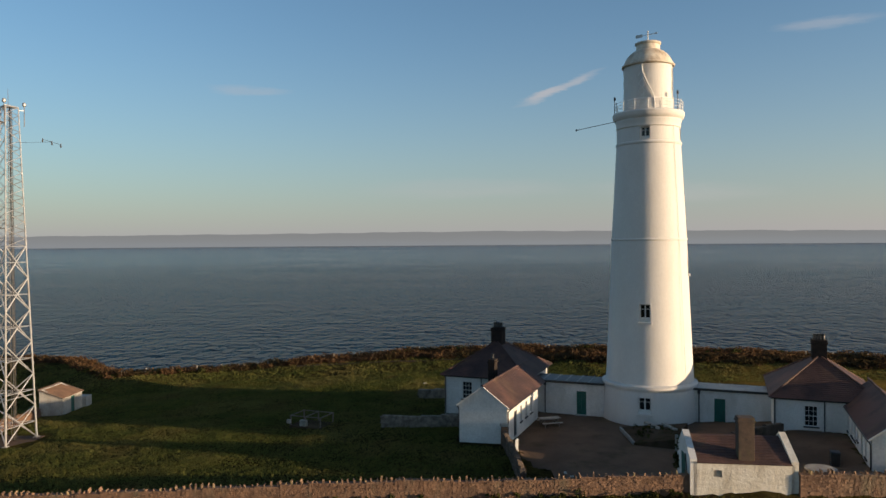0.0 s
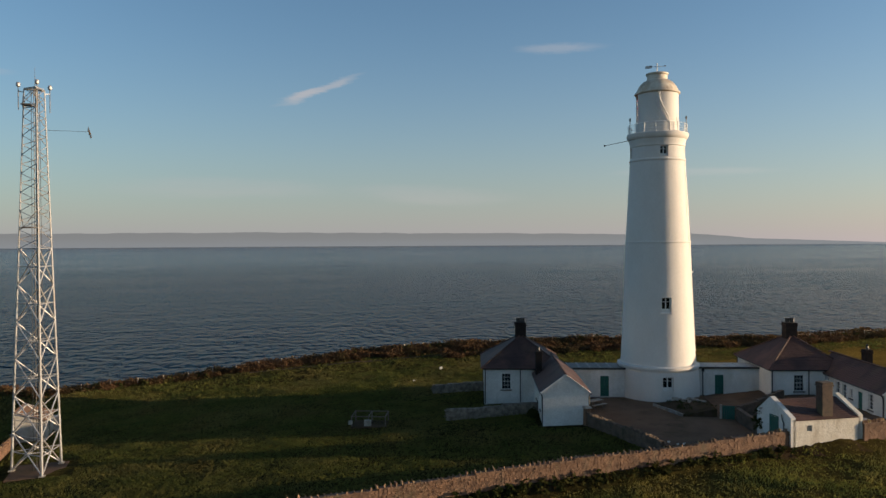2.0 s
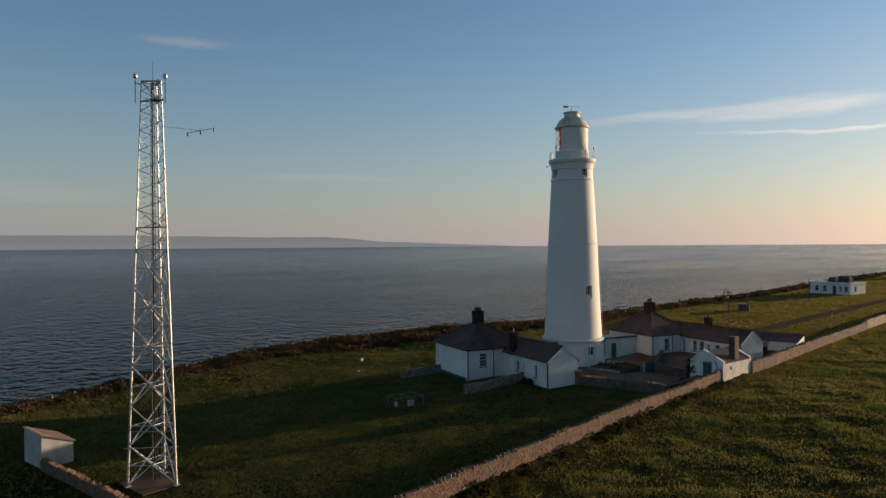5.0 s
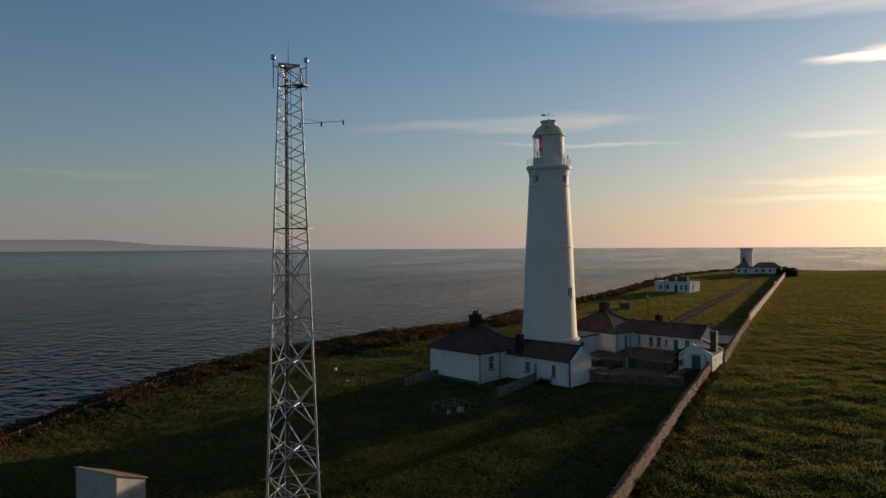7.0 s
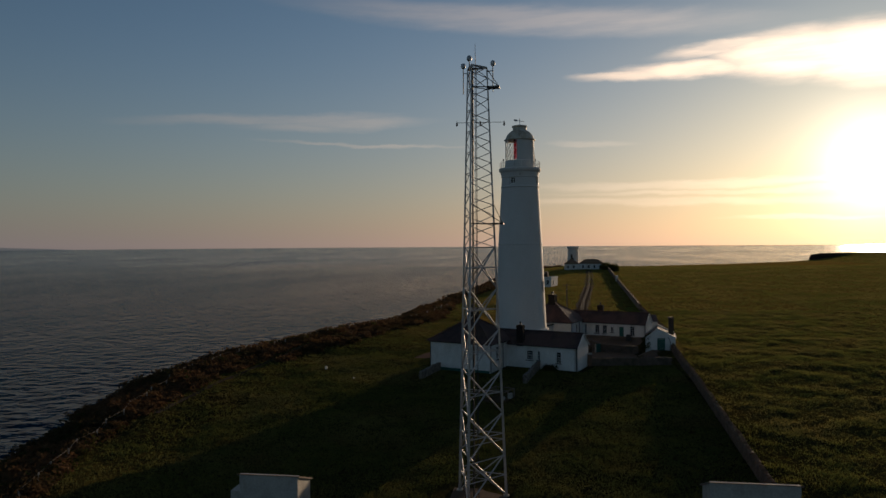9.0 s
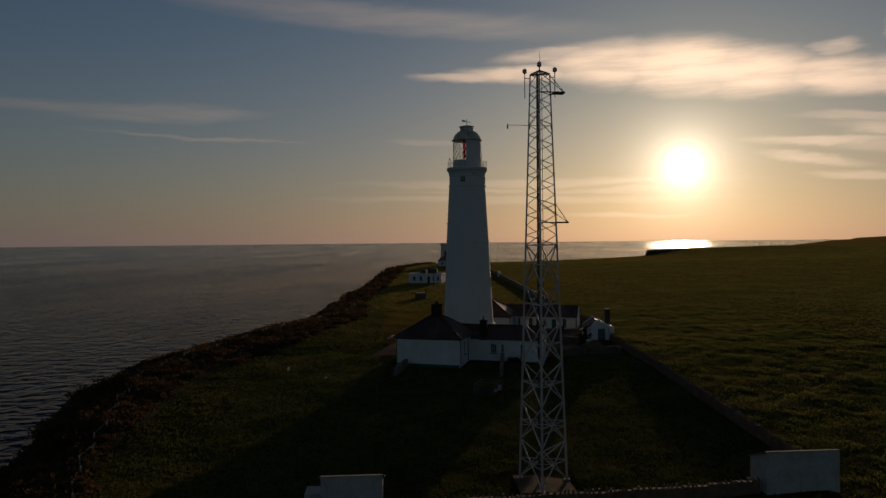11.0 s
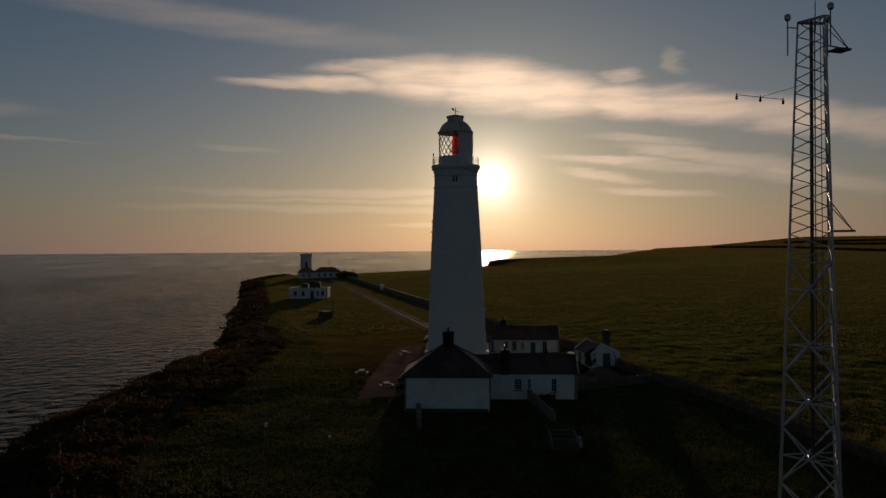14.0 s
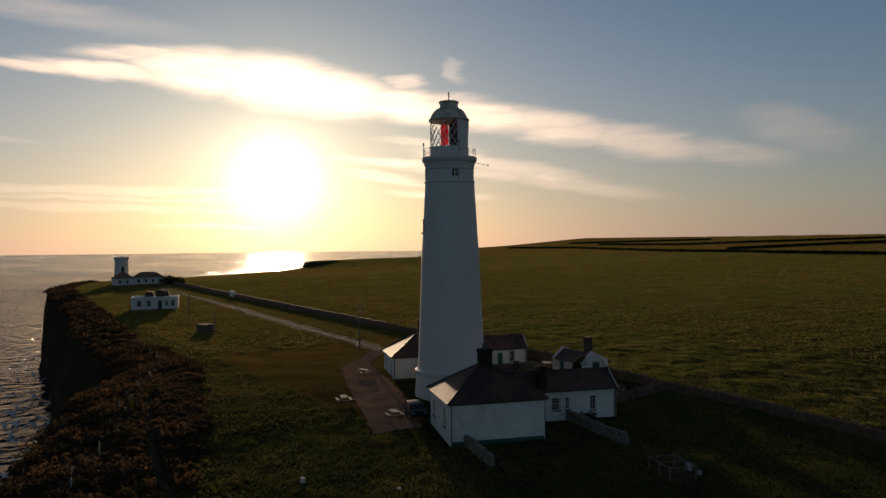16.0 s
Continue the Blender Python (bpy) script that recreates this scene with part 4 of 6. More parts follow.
def cottage(name, label, u, v, dz, hx, hy, wing_at, east, stack, win_at, wing_wins, wing_door):
    root = thing(name, label, "cottage", site(u, v), group="keepers' cottages")
    wt = 0.4
    zb, ze = -1.6, 2.8
    win = dict(cols=3, rows=4)
    # main block, anticlockwise from the south-west corner
    south = [(win_at, win_at + 0.98, 0.70, 2.36)]
    b, m = wall_panel((-hx, -hy), (hx, -hy), zb, ze, wt, south)
    wall = part("wall", b, WHITE, root)
    for s in south:
        sash_window(wall, m, *s, **win)
    sides = [(3.2, 4.2, 0.4, 2.1), (6.0, 7.0, 0.4, 2.1)] if east else []
    b, m = wall_panel((hx, -hy + wt), (hx, hy - wt), zb, ze, wt, sides)
    wall = part("wall", b, WHITE, root)
    for s in sides:
        sash_window(wall, m, *s, **win)
    north = [(1.2, 2.1, 0.5, 2.0), (5.4, 6.4, 0.4, 2.1)]
    b, m = wall_panel((hx, hy), (-hx, hy), zb, ze, wt, north)
    wall = part("wall", b, WHITE, root)
    for s in north:
        sash_window(wall, m, *s, **win)
    b, m = wall_panel((-hx, hy - wt), (-hx, -hy + wt), zb, ze, wt)
    part("wall", b, WHITE, root)
    part("fascia", B().box(-hx - 0.22, hx + 0.22, -hy - 0.22, hy + 0.22, ze - 0.02, ze + 0.1), BLACK, root, "dark fascia and gutter")
    roof = part("roof", B().box(-hx - 0.24, hx + 0.24, -hy - 0.24, hy + 0.24, ze + 0.1, ze + 0.16), SLATE, root, "dark slate hipped roof")
    hip_slopes(roof, -hx - 0.34, hx + 0.34, -hy - 0.34, hy + 0.34, ze + 0.12, 0.0, -0.4, 0.4, 5.85)
    chimney(root, 0, 0, 4.6, 7.2, 1.15, 1.2, 4)
    # rear wing, a gabled range towards the yard
    x0, x1, y0 = wing_at
    we, wr = 2.58 + dz * 0.5, 4.08 + dz * 0.7
    ws = [(a, c, lo + dz, hi + dz) for a, c, lo, hi in wing_wins]
    ds = [(a, c, lo + dz, hi + dz) for a, c, lo, hi in wing_door]
    b, m = wall_panel((x0, -hy), (x0, y0), zb, we, wt, ws + ds)
    wall = part("wall", b, WHITE, root)
    for s in ws:
        sash_window(wall, m, *s, cols=3 if s[1] - s[0] > 0.8 else 2, rows=4)
    for s in ds:
        plank_door(wall, m, *s)
    es = [(2.0, 2.85, -0.35 + dz, 1.75 + dz), (3.9, 4.5, 0.5 + dz, 1.85 + dz), (5.6, 6.2, 0.5 + dz, 1.85 + dz), (7.2, 7.9, 0.5 + dz, 1.85 + dz)]
    b, m = wall_panel((x1, y0), (x1, -hy), zb, we, wt, es)
    wall = part("wall", b, WHITE, root)
    for s in es[1:]:
        sash_window(wall, m, *s, cols=2, rows=4)
    plank_door(wall, m, *es[0], BLACK, "dark plank door")
    xm = (x0 + x1) / 2
    g = B()
    k = [(x0 + 0.0, zb), (x1, zb), (x1, we), (xm, wr - 0.05), (x0, we)]
    for yy in (y0 - 0.004, y0 + wt):
        pts = [(x, yy, z) for x, z in k]
        g.quad(*(pts if yy < y0 else pts[::-1]))
    for (xa, za), (xb, zb_) in zip(k, k[1:] + k[:1]):
        g.quad((xa, y0 - 0.004, za), (xa, y0 + wt, za), (xb, y0 + wt, zb_), (xb, y0 - 0.004, zb_))
    part("gable", g, WHITE, root, "white rendered gable end")
    wing = part("wing_roof", B().quad((x0 - 0.2, y0 - 0.05, we - 0.2), (xm, y0 - 0.05, wr - 0.03), (xm, -2.2, wr - 0.03), (x0 - 0.2, -2.2, we - 0.2)).quad((xm, y0 - 0.05, wr - 0.03), (x1 + 0.2, y0 - 0.05, we - 0.2), (x1 + 0.2, -2.2, we - 0.2), (xm, -2.2, wr - 0.03)), SLATE, root, "slate roof of the rear wing")
    part("roof_slope", courses((x0 - 0.24, -2.2, we - 0.16), (x0 - 0.24, y0 - 0.1, we - 0.16), (xm, y0 - 0.1, wr + 0.03), (xm, -2.2, wr + 0.03)), SLATE, wing)
    part("roof_slope", courses((x1 + 0.24, y0 - 0.1, we - 0.16), (x1 + 0.24, -2.2, we - 0.16), (xm, -2.2, wr + 0.03), (xm, y0 - 0.1, wr + 0.03)), SLATE, wing)
    part("ridge_tile", B().tube((xm, y0 - 0.12, wr + 0.05), (xm, -1.6, wr + 0.05), 0.1, 6), SLATE, wing)
    part("bargeboard", B().tube((x0 - 0.22, y0 - 0.1, we - 0.16), (xm, y0 - 0.1, wr), 0.07, 4).tube((xm, y0 - 0.1, wr), (x1 + 0.22, y0 - 0.1, we - 0.16), 0.07, 4), WHITE, wing, "white painted verge")
    chimney(root, *stack, 2.2, 5.0 + dz, 0.62, 0.95, 1)
    # rainwater goods
    for x, y, z in ((-hx + 3.75, -hy - 0.07, ze), (hx + 0.07, hy - 0.5, ze), (-hx - 0.07, hy - 0.1, ze), (-hx + 0.1, -hy - 0.07, ze)):
        part("downpipe", B().tube((x, y, zb + 0.8), (x, y, z), 0.05, 6), BLACK, root, "black cast-iron downpipe")
    for x, y in ((x0 - 0.06, y0 + 0.12), (x1 + 0.06, y0 + 0.12)):
        part("downpipe", B().path([(x, y, zb + 0.8), (x, y, we - 0.5), (x + (-0.12 if x < xm else 0.12), y, we - 0.25)], 0.05, 6), BLACK, root, "black cast-iron downpipe")
    for x in (x0 - 0.27, x1 + 0.27):
        part("gutter", B().tube((x, y0 - 0.05, we - 0.2), (x, -hy - 0.3, we - 0.2), 0.055, 6), BLACK, root, "black gutter")
    part("plinth_band", B().box(-hx - 0.015, -hx + 0.1, -hy + 0.1, hy - 0.1, zb, -0.55 + dz * 0.8), GREEN, root, "faded green painted plinth")
    return root


cottage("cottage", "white single-storey cottage with hipped slate roof and rear wing, in shade", -14.85, 0.45, 0.0, 4.05, 4.55, (1.15, 5.22, -14.55), False, (1.45, -6.4), 1.8, [(2.85, 3.75, 0.45, 1.7), (4.35, 4.8, 0.5, 1.7), (7.05, 7.7, 0.3, 1.75)], [])
cottage("cottage", "white single-storey cottage with hipped slate roof and long rear wing", 14.15, 0.35, 0.3, 3.85, 4.75, (1.5, 5.4, -15.55), True, (4.5, -7.0), 2.3, [(0.35, 0.8, 0.4, 1.95), (2.25, 3.0, 0.5, 1.9), (3.55, 4.3, 0.5, 1.9), (4.9, 5.45, 0.8, 1.7), (8.2, 8.95, 0.5, 1.9)], [(6.4, 7.15, -0.35, 1.75)])


# ---------------------------------------------------------------- link corridors
def corridor(u0, u1, door_at, side, top, front, foot, roof_mat, roof_label):
    root = thing("link_corridor", "low white flat-roofed corridor with a green door", "corridor", site(u0, 0), group="corridors beside the tower")
    L = u1 - u0
    d0 = door_at - u0
    b, m = wall_panel((0, front), (L, front), -1.6, top, 0.4, [(d0, d0 + 0.92, foot, foot + 2.2)])
    wall = part("wall", b, WHITE, root)
    plank_door(wall, m, d0, d0 + 0.92, foot, foot + 2.2)
    part("step", B().box(d0 - 0.1, d0 + 1.02, front - 0.35, front - 0.004, -1.2, foot), CONCRETE, root, "worn concrete doorstep", bevel=0.02)
    b, m = wall_panel((L, 1.5), (0, 1.5), -1.2, top, 0.4)
    part("wall", b, WHITE, root)
    roof = part("roof", B().box(-0.05, L + 0.05, front - 0.15, 1.65, top, top + 0.11), roof_mat, root, roof_label, bevel=0.02)
    for i in range(1, int(L / 1.1)):
        part("lead_roll", B().tube((i * 1.1, front - 0.15, top + 0.12), (i * 1.1, 1.65, top + 0.12), 0.05, 6), LEADPALE, roof)
    part("coping", B().box(-0.05, L + 0.05, front - 0.19, front - 0.05, top - 0.05, top + 0.15), BLACK, root, "dark roof edge")
    part("downpipe", B().tube((side, front - 0.07, -1.0), (side, front - 0.07, top - 0.05), 0.05, 6), BLACK, root)
    part("rainwater_head", B().box(side - 0.12, side + 0.12, front - 0.19, front - 0.01, top - 0.35, top - 0.05), BLACK, root)


corridor(-10.85, -3.9, -6.5, 1.35, 2.45, -1.7, -0.5, LEAD, "grey lead-sheet flat roof")
corridor(3.9, 10.32, 5.68, 0.5, 2.5, -1.25, -0.42, LEADPALE, "lead flat roof with rolled joints, paler to show its glints")


# ---------------------------------------------------------------- lattice mast
MAST = (-45.25, 70.68)
mz = zg(*MAST)
mast = thing("lattice_mast", "tall pale steel three-legged lattice mast with lamps", "mast", pose(MAST[0], MAST[1], 0))
part("base_slab", B().box(-2.1, 2.0, -2.15, 2.05, mz - 0.5, mz + 0.06), GRAVEL, mast, "earthy concrete base slab", bevel=0.03)
MB, MT, MH = mz + 0.08, 28.85, 2.12   # foot, head, circumradius at the foot
LEGS = (47.0, 167.0, 287.0)


def mast_pt(i, z):
    r = MH + (0.86 - MH) * (z - MB) / (MT - MB)
    a = radians(LEGS[i % 3])
    return (r * math.cos(a), r * math.sin(a), z)


for i in range(3):
    leg = part("leg", B().tube(mast_pt(i, MB), mast_pt(i, MT), 0.10, 8, 0.05), GALV, mast)
    zf = mast_pt(i, MB)
    part("foot_plate", B().box(zf[0] - 0.22, zf[0] + 0.22, zf[1] - 0.22, zf[1] + 0.22, MB - 0.02, MB + 0.06), CONCRETE, leg)
MID = 15.7
nx = 6
hs = [MB + 0.05 + (MID - MB) * k / nx for k in range(nx + 1)]
for i in range(3):
    for k in range(nx):
        z0, z1 = hs[k], hs[k + 1]
        zc = (z0 + z1) / 2
        for p, q in (((i, z0), (i + 1, z1)), ((i + 1, z0), (i, z1))):
            part("brace", B().tube(mast_pt(*p), mast_pt(*q), 0.054, 6), GALV, mast)
        part("strut", B().tube(mast_pt(i, zc), mast_pt(i + 1, zc), 0.042, 6), GALV, mast)
    part("strut", B().tube(mast_pt(i, MID), mast_pt(i + 1, MID), 0.04, 6), GALV, mast)
    part("strut", B().tube(mast_pt(i, MT - 0.05), mast_pt(i + 1, MT - 0.05), 0.05, 6), GALV, mast)
    nz = 17
    for k in range(nz):
        za, zb_ = MID + (MT - MID) * k / nz, MID + (MT - MID) * (k + 1) / nz
        p, q = ((i, za), (i + 1, zb_)) if k % 2 == 0 else ((i + 1, za), (i, zb_))
        part("brace", B().tube(mast_pt(*p), mast_pt(*q), 0.032, 5), GALV, mast)
# cable ladder up the middle
lad = part("cable_ladder", B().tube((-0.18, 0.25, MB), (-0.12, 0.18, MT), 0.03, 6).tube((0.22, 0.25, MB), (0.16, 0.18, MT), 0.03, 6), DARKSTEEL, mast, "dark steel cable ladder")
part("cable", B().tube((0.02, 0.30, MB), (0.02, 0.22, MT), 0.06, 6), BLACK, lad, "bundle of black cables")
for k in range(38):
    z = MB + 0.6 + k * 0.82
    part("rung", B().tube((-0.17, 0.24, z), (0.2, 0.24, z), 0.018, 5), DARKSTEEL, lad)
part("crossbar", B().tube((-2.22, 0.82, MB + 2.9), (0.97, -1.91, MB + 2.9), 0.035, 6), GALV, mast)
for k in range(nx):
    zc = (hs[k] + hs[k + 1]) / 2
    mids = [(Vector(mast_pt(i, zc)) + Vector(mast_pt(i + 1, zc))) / 2 for i in range(3)]
    for i in range(3):
        part("plan_brace", B().tube(mids[i], mids[(i + 1) % 3], 0.03, 5), GALV, mast)
for i in range(2):
    part("rest_rail", B().tube(mast_pt(i + 1, MB + 4.2), mast_pt(i + 2, MB + 4.2), 0.032, 6), GALV, mast)
for x, y in ((-0.35, -0.1), (0.45, 0.05)):
    part("feeder_cable", B().tube((x, y, MB), (x * 0.7, y, MT), 0.022, 5), BLACK, mast, "thin black feeder cable")


def head_lamp(x, y, z, drop_):
    lamp = part("lamp_post", B().tube((x, y, z - drop_), (x, y, z), 0.035, 6), DARKSTEEL, mast)
    part("lamp", B().lathe([(0.06, z - 0.02), (0.16, z + 0.06), (0.18, z + 0.18), (0.16, z + 0.30), (0.09, z + 0.38), (0.0, z + 0.40)], 12, cx=x, cy=y), GALV, lamp, "pale globe obstruction lamp")


for i, (dr, up) in enumerate(((0.5, 0.6), (0.45, 0.6), (0.45, 0.6))):
    a = radians(LEGS[i])
    x, y = (0.86 + dr) * math.cos(a), (0.86 + dr) * math.sin(a)
    part("outrigger", B().tube(mast_pt(i, MT - 0.3), (x, y, MT - 0.2), 0.035, 6), GALV, mast)
    head_lamp(x, y, MT + up - 0.45, 1.9)
part("whip_aerial", B().tube((0, 0, MT - 0.6), (0, 0, MT + 1.7), 0.035, 6, 0.012), DARKSTEEL, mast)
for k in range(3):
    p, q = mast_pt(k, MT + 0.02), mast_pt(k + 1, MT + 0.02)
    part("top_rail", B().tube(p, q, 0.045, 6), GALV, mast)
# rest platforms on the landward face, with their stays
for tx, ty, zp in ((-0.57, -1.77, 27.25), (-0.54, -1.99, 17.4)):
    tip = (tx, ty, zp)
    pl = part("platform", B().tube(mast_pt(1, zp), tip, 0.04, 6).tube(mast_pt(2, zp), tip, 0.04, 6).tube(mast_pt(1, zp), mast_pt(2, zp), 0.035, 6).box(tx - 0.12, tx + 0.6, ty - 0.03, ty + 0.85, zp - 0.05, zp + 0.06), DARKSTEEL, mast, "small dark steel rest platform")
    for leg_ in (1, 2):
        part("stay", B().tube(mast_pt(leg_, zp + 1.5), tip, 0.028, 5), DARKSTEEL, pl)
# wind instruments on a thin crossbar held out from the mast
arm = part("instrument_arm", B().tube((0.5, 0.2, 25.5), (4.05, 0.05, 25.5), 0.014, 5), DARKSTEEL, mast, "thin dark instrument arm")
part("crossbar", B().tube((3.9, 1.9, 25.5), (4.2, -1.8, 25.5), 0.02, 6), DARKSTEEL, arm)
for x, y in ((3.9, 1.9), (4.05, 0.05), (4.2, -1.8)):
    part("sensor", B().lathe([(0.02, 25.2), (0.07, 25.24), (0.07, 25.42), (0.03, 25.5), (0.02, 25.62)], 8, cx=x, cy=y), DARKSTEEL, arm)

# ---------------------------------------------------------------- stone walls
rnd = random.Random(7)


def stone_mesh(lx, ly, lz, seed, jag=0.18):
    r = random.Random(seed)
    b_ = B().box(-lx / 2, lx / 2, -ly / 2, ly / 2, 0, lz)
    b_.v = [(x * (1 - jag * r.random()), y * (1 - jag * r.random()), z * (1 - jag * 1.6 * r.random()) if z > 0 else z) for x, y, z in b_.v]
    return b_


COPES = [stone_mesh(0.12, 0.36, 0.20 + 0.05 * (k % 4), 40 + k, 0.4).mesh("coping_stone") for k in range(8)]
for me in COPES:
    me.materials.append(PIECE)


def stone_wall(name, pts, h, thick, label, cope=(0, 0), face=True, group="", mat=None):
    """A dry-stone wall along pts (x, y): core, rubble faces and upright coping stones; those from cope[0] to cope[1] metres are pieces."""
    root = thing(name, label, "stone wall", group=group, kind="structure" if name == "field_wall" else "")
    core, rub, rest = B(), B(), B()
    run = 0.0
    for (xa, ya), (xb, yb) in zip(pts, pts[1:]):
        L = math.hypot(xb - xa, yb - ya)
        ang = math.degrees(math.atan2(yb - ya, xb - xa))
        n_ = max(1, int(L / 1.6))
        for k in range(n_):
            f0, f1 = k / n_, (k + 1) / n_
            x, y = xa + (xb - xa) * (f0 + f1) / 2, ya + (yb - ya) * (f0 + f1) / 2
            z = zg(x, y)
            m = pose(x, y, z, 0, 0, ang)
            hh = h * (1 + 0.05 * math.sin(run + k * 1.7))
            core.box(-L / n_ / 2 - 0.02, L / n_ / 2 + 0.02, -thick / 2, thick / 2, -1.1, hh, m, 0.03)
            if face:
                zz = -0.7 if name == "field_wall" else -0.1
                while zz < hh - 0.05:
                    ch = rnd.uniform(0.08, 0.16)
                    for side in ((-1, 1) if zz > -0.2 else (-1,)):
                        xx = -L / n_ / 2
                        while xx < L / n_ / 2:
                            w_ = rnd.uniform(0.11, 0.32)
                            off = side * (thick / 2 - 0.03) + rnd.uniform(-0.01, 0.01)
                            p = rnd.uniform(0.03, 0.075)
                            rub.box(-w_ / 2 + 0.012, w_ / 2 - 0.012, -p, p, 0.012, min(ch, hh - zz) * rnd.uniform(0.8, 1.0) - 0.01, m @ pose(xx + w_ / 2, off, zz, rnd.uniform(-7, 7), rnd.uniform(-9, 9), rnd.uniform(-9, 9)), 0.012)
                            xx += w_
                    zz += ch
        s = 0.0
        while s < L and cope[1] > 0:
            f = s / L
            x, y = xa + (xb - xa) * f, ya + (yb - ya) * f
            z = zg(x, y) + h * (1 + 0.05 * math.sin(run + s * 1.06)) - 0.05
            m = pose(x, y, z, rnd.uniform(-6, 6), rnd.uniform(-14, 14), ang + rnd.uniform(-12, 12))
            mesh = COPES[rnd.randrange(8)]
            if cope[0] <= run + s <= cope[1]:
                ob = new("coping_stone", mesh)
                ob.parent, ob.matrix_world = root, m
            else:
                k0 = len(rest.v)
                rest.v += [tuple(m @ v.co) for v in mesh.vertices]
                rest.f += [tuple(k0 + i for i in p_.vertices) for p_ in mesh.polygons]
            s += rnd.uniform(0.24, 0.5)
        run += L
    part("wall_core", core, mat or STONE, root)
    if face:
        tagged(part("rubble", rub, mat or STONE, root), kind="stuff")
    if rest.f:
        tagged(part("coping", rest, mat or STONE, root), kind="stuff")
    return root


FW = [(x, wall_line(x)) for x in (-46.8, -30, -15, -4, 4, 10.9)]
stone_wall("field_wall", FW, 0.96, 0.44, "long tan dry-stone field wall with jagged upright coping", (8, 58), True)
stone_wall("field_wall", [(x, wall_line(x)) for x in (17.1, 22, 30, 45, 70)], 1.05, 0.5, "tan dry-stone field wall with jagged coping beyond the outhouse", (0, 30), True)
stone_wall("field_wall", [(x, wall_line(x)) for x in (70, 100, 140, 168)], 1.3, 0.5, "far run of dry-stone field wall", (0, 0), False)
stone_wall("field_wall", [(x, wall_line(x)) for x in (173, 200, 230, 258)], 1.3, 0.5, "far run of dry-stone field wall near the low tower", (0, 0), False)
stone_wall("boundary_wall", [(-49.3, 55.6), (-49.4, 65), (-49.5, 75), (-49.5, 82.6)], 0.9, 0.45, "rough stone boundary wall between the two sheds", (0, 27), True)
stone_wall("garden_wall", [(-1.2, 67.2), (-10.2, 68.7)], 1.05, 0.4, "low stone garden wall beside the cottage", (0, 0), True, "", GREYSTONE)
stone_wall("garden_wall", [(-0.6, 80.2), (-7.3, 82.0)], 1.0, 0.4, "low rendered garden wall beside the cottage", (0, 0), True, "", GREYSTONE)
stone_wall("yard_wall", [(0.3, 60.2), (0.5, 56), (0.6, 50.0)], 1.0, 0.4, "stone yard wall with rough top", (90, 91), True, "", DARKSTONE)
stone_wall("yard_wall", [(22.6, 60.9), (18, 59.3), (14.75, 58.15)], 1.25, 0.4, "brown stone yard wall in shade", (0, 0), True, "", DARKSTONE)
stone_wall("yard_wall", [(14.55, 57.85), (13.4, 55.2), (12.7, 52.9)], 1.2, 0.45, "ruined dark stone yard wall", (0, 0), True, "", DARKSTONE)
gp = thing("gate_post", "squat stone gate post beside the cottage gable", "gate post", pose(0.25, 60.5, zg(0.25, 60.5)))
part("post", B().box(-0.28, 0.28, -0.28, 0.28, -0.4, 1.55, None, 0.03), STONE, gp, bevel=0.03)
part("cap", B().box(-0.36, 0.36, -0.36, 0.36, 1.55, 1.7, None, 0.08), CONCRETE, gp)
gate = thing("yard_gate", "green boarded yard gate between stone walls", "gate", pose(13.55, 58.95, zg(13.9, 58.6), 0, 0, -42))
for k in range(6):
    part("board", B().box(0.1 + k * 0.18, 0.27 + k * 0.18, -0.02, 0.02, 0.05, 1.3), GREEN, gate)
for z in (0.2, 1.0):
    part("rail", B().box(0.1, 1.16, 0.021, 0.07, z, z + 0.12), GREEN, gate)
part("post", B().box(-0.14, 0.06, -0.1, 0.1, -0.3, 1.35, None, 0.01), PALE, gate, "pale stone gate post", bevel=0.02)

# ---------------------------------------------------------------- outhouse on the field wall
oh = thing("outhouse", "limewashed stone outhouse with brown slate roof and brick chimney", "outhouse", pose(10.95, 47.72, 0, 0, 0, -7.5))
OL, OD, zb0 = 6.0, 4.2, -1.2
e0, er, e1 = 2.02, 3.2, 1.85
b, m = wall_panel((0, 0), (OL, 0), zb0, e0, 0.4, [(1.2, 1.7, 1.15, 1.6)])
wl = part("wall", b, LIME, oh, "sunlit limewashed rear wall")
part("vent", B().box(1.2, 1.7, 0.12, 0.16, 1.15, 1.6, m), CONCRETE, wl, "blocked window recess")
b, m = wall_panel((OL, OD), (0, OD), zb0, e1, 0.4, [(1.4, 2.3, -0.1, 1.75), (4.0, 4.8, 0.5, 1.6)])
wl = part("wall", b, LIME, oh)
plank_door(wl, m, 1.4, 2.3, -0.1, 1.75)
sash_window(wl, m, 4.0, 4.8, 0.5, 1.6, 2, 2)


def gable_wall(x0, x1, openings=()):
    """End wall in the y-z plane from x0 to x1, with a shaped top."""
    g = B()
    prof = [(0.0, zb0), (OD, zb0), (OD, e1 + 0.22), (2.5, er + 0.26), (0.0, e0 + 0.22)]
    for xx, flip in ((x0, True), (x1, False)):
        pts = [(xx, y, z) for y, z in prof]
        g.quad(*(pts[::-1] if flip else pts))
    for (ya, za), (yb, zb_) in zip(prof, prof[1:] + prof[:1]):
        g.quad((x0, ya, za), (x0, yb, zb_), (x1, yb, zb_), (x1, ya, za))
    return g


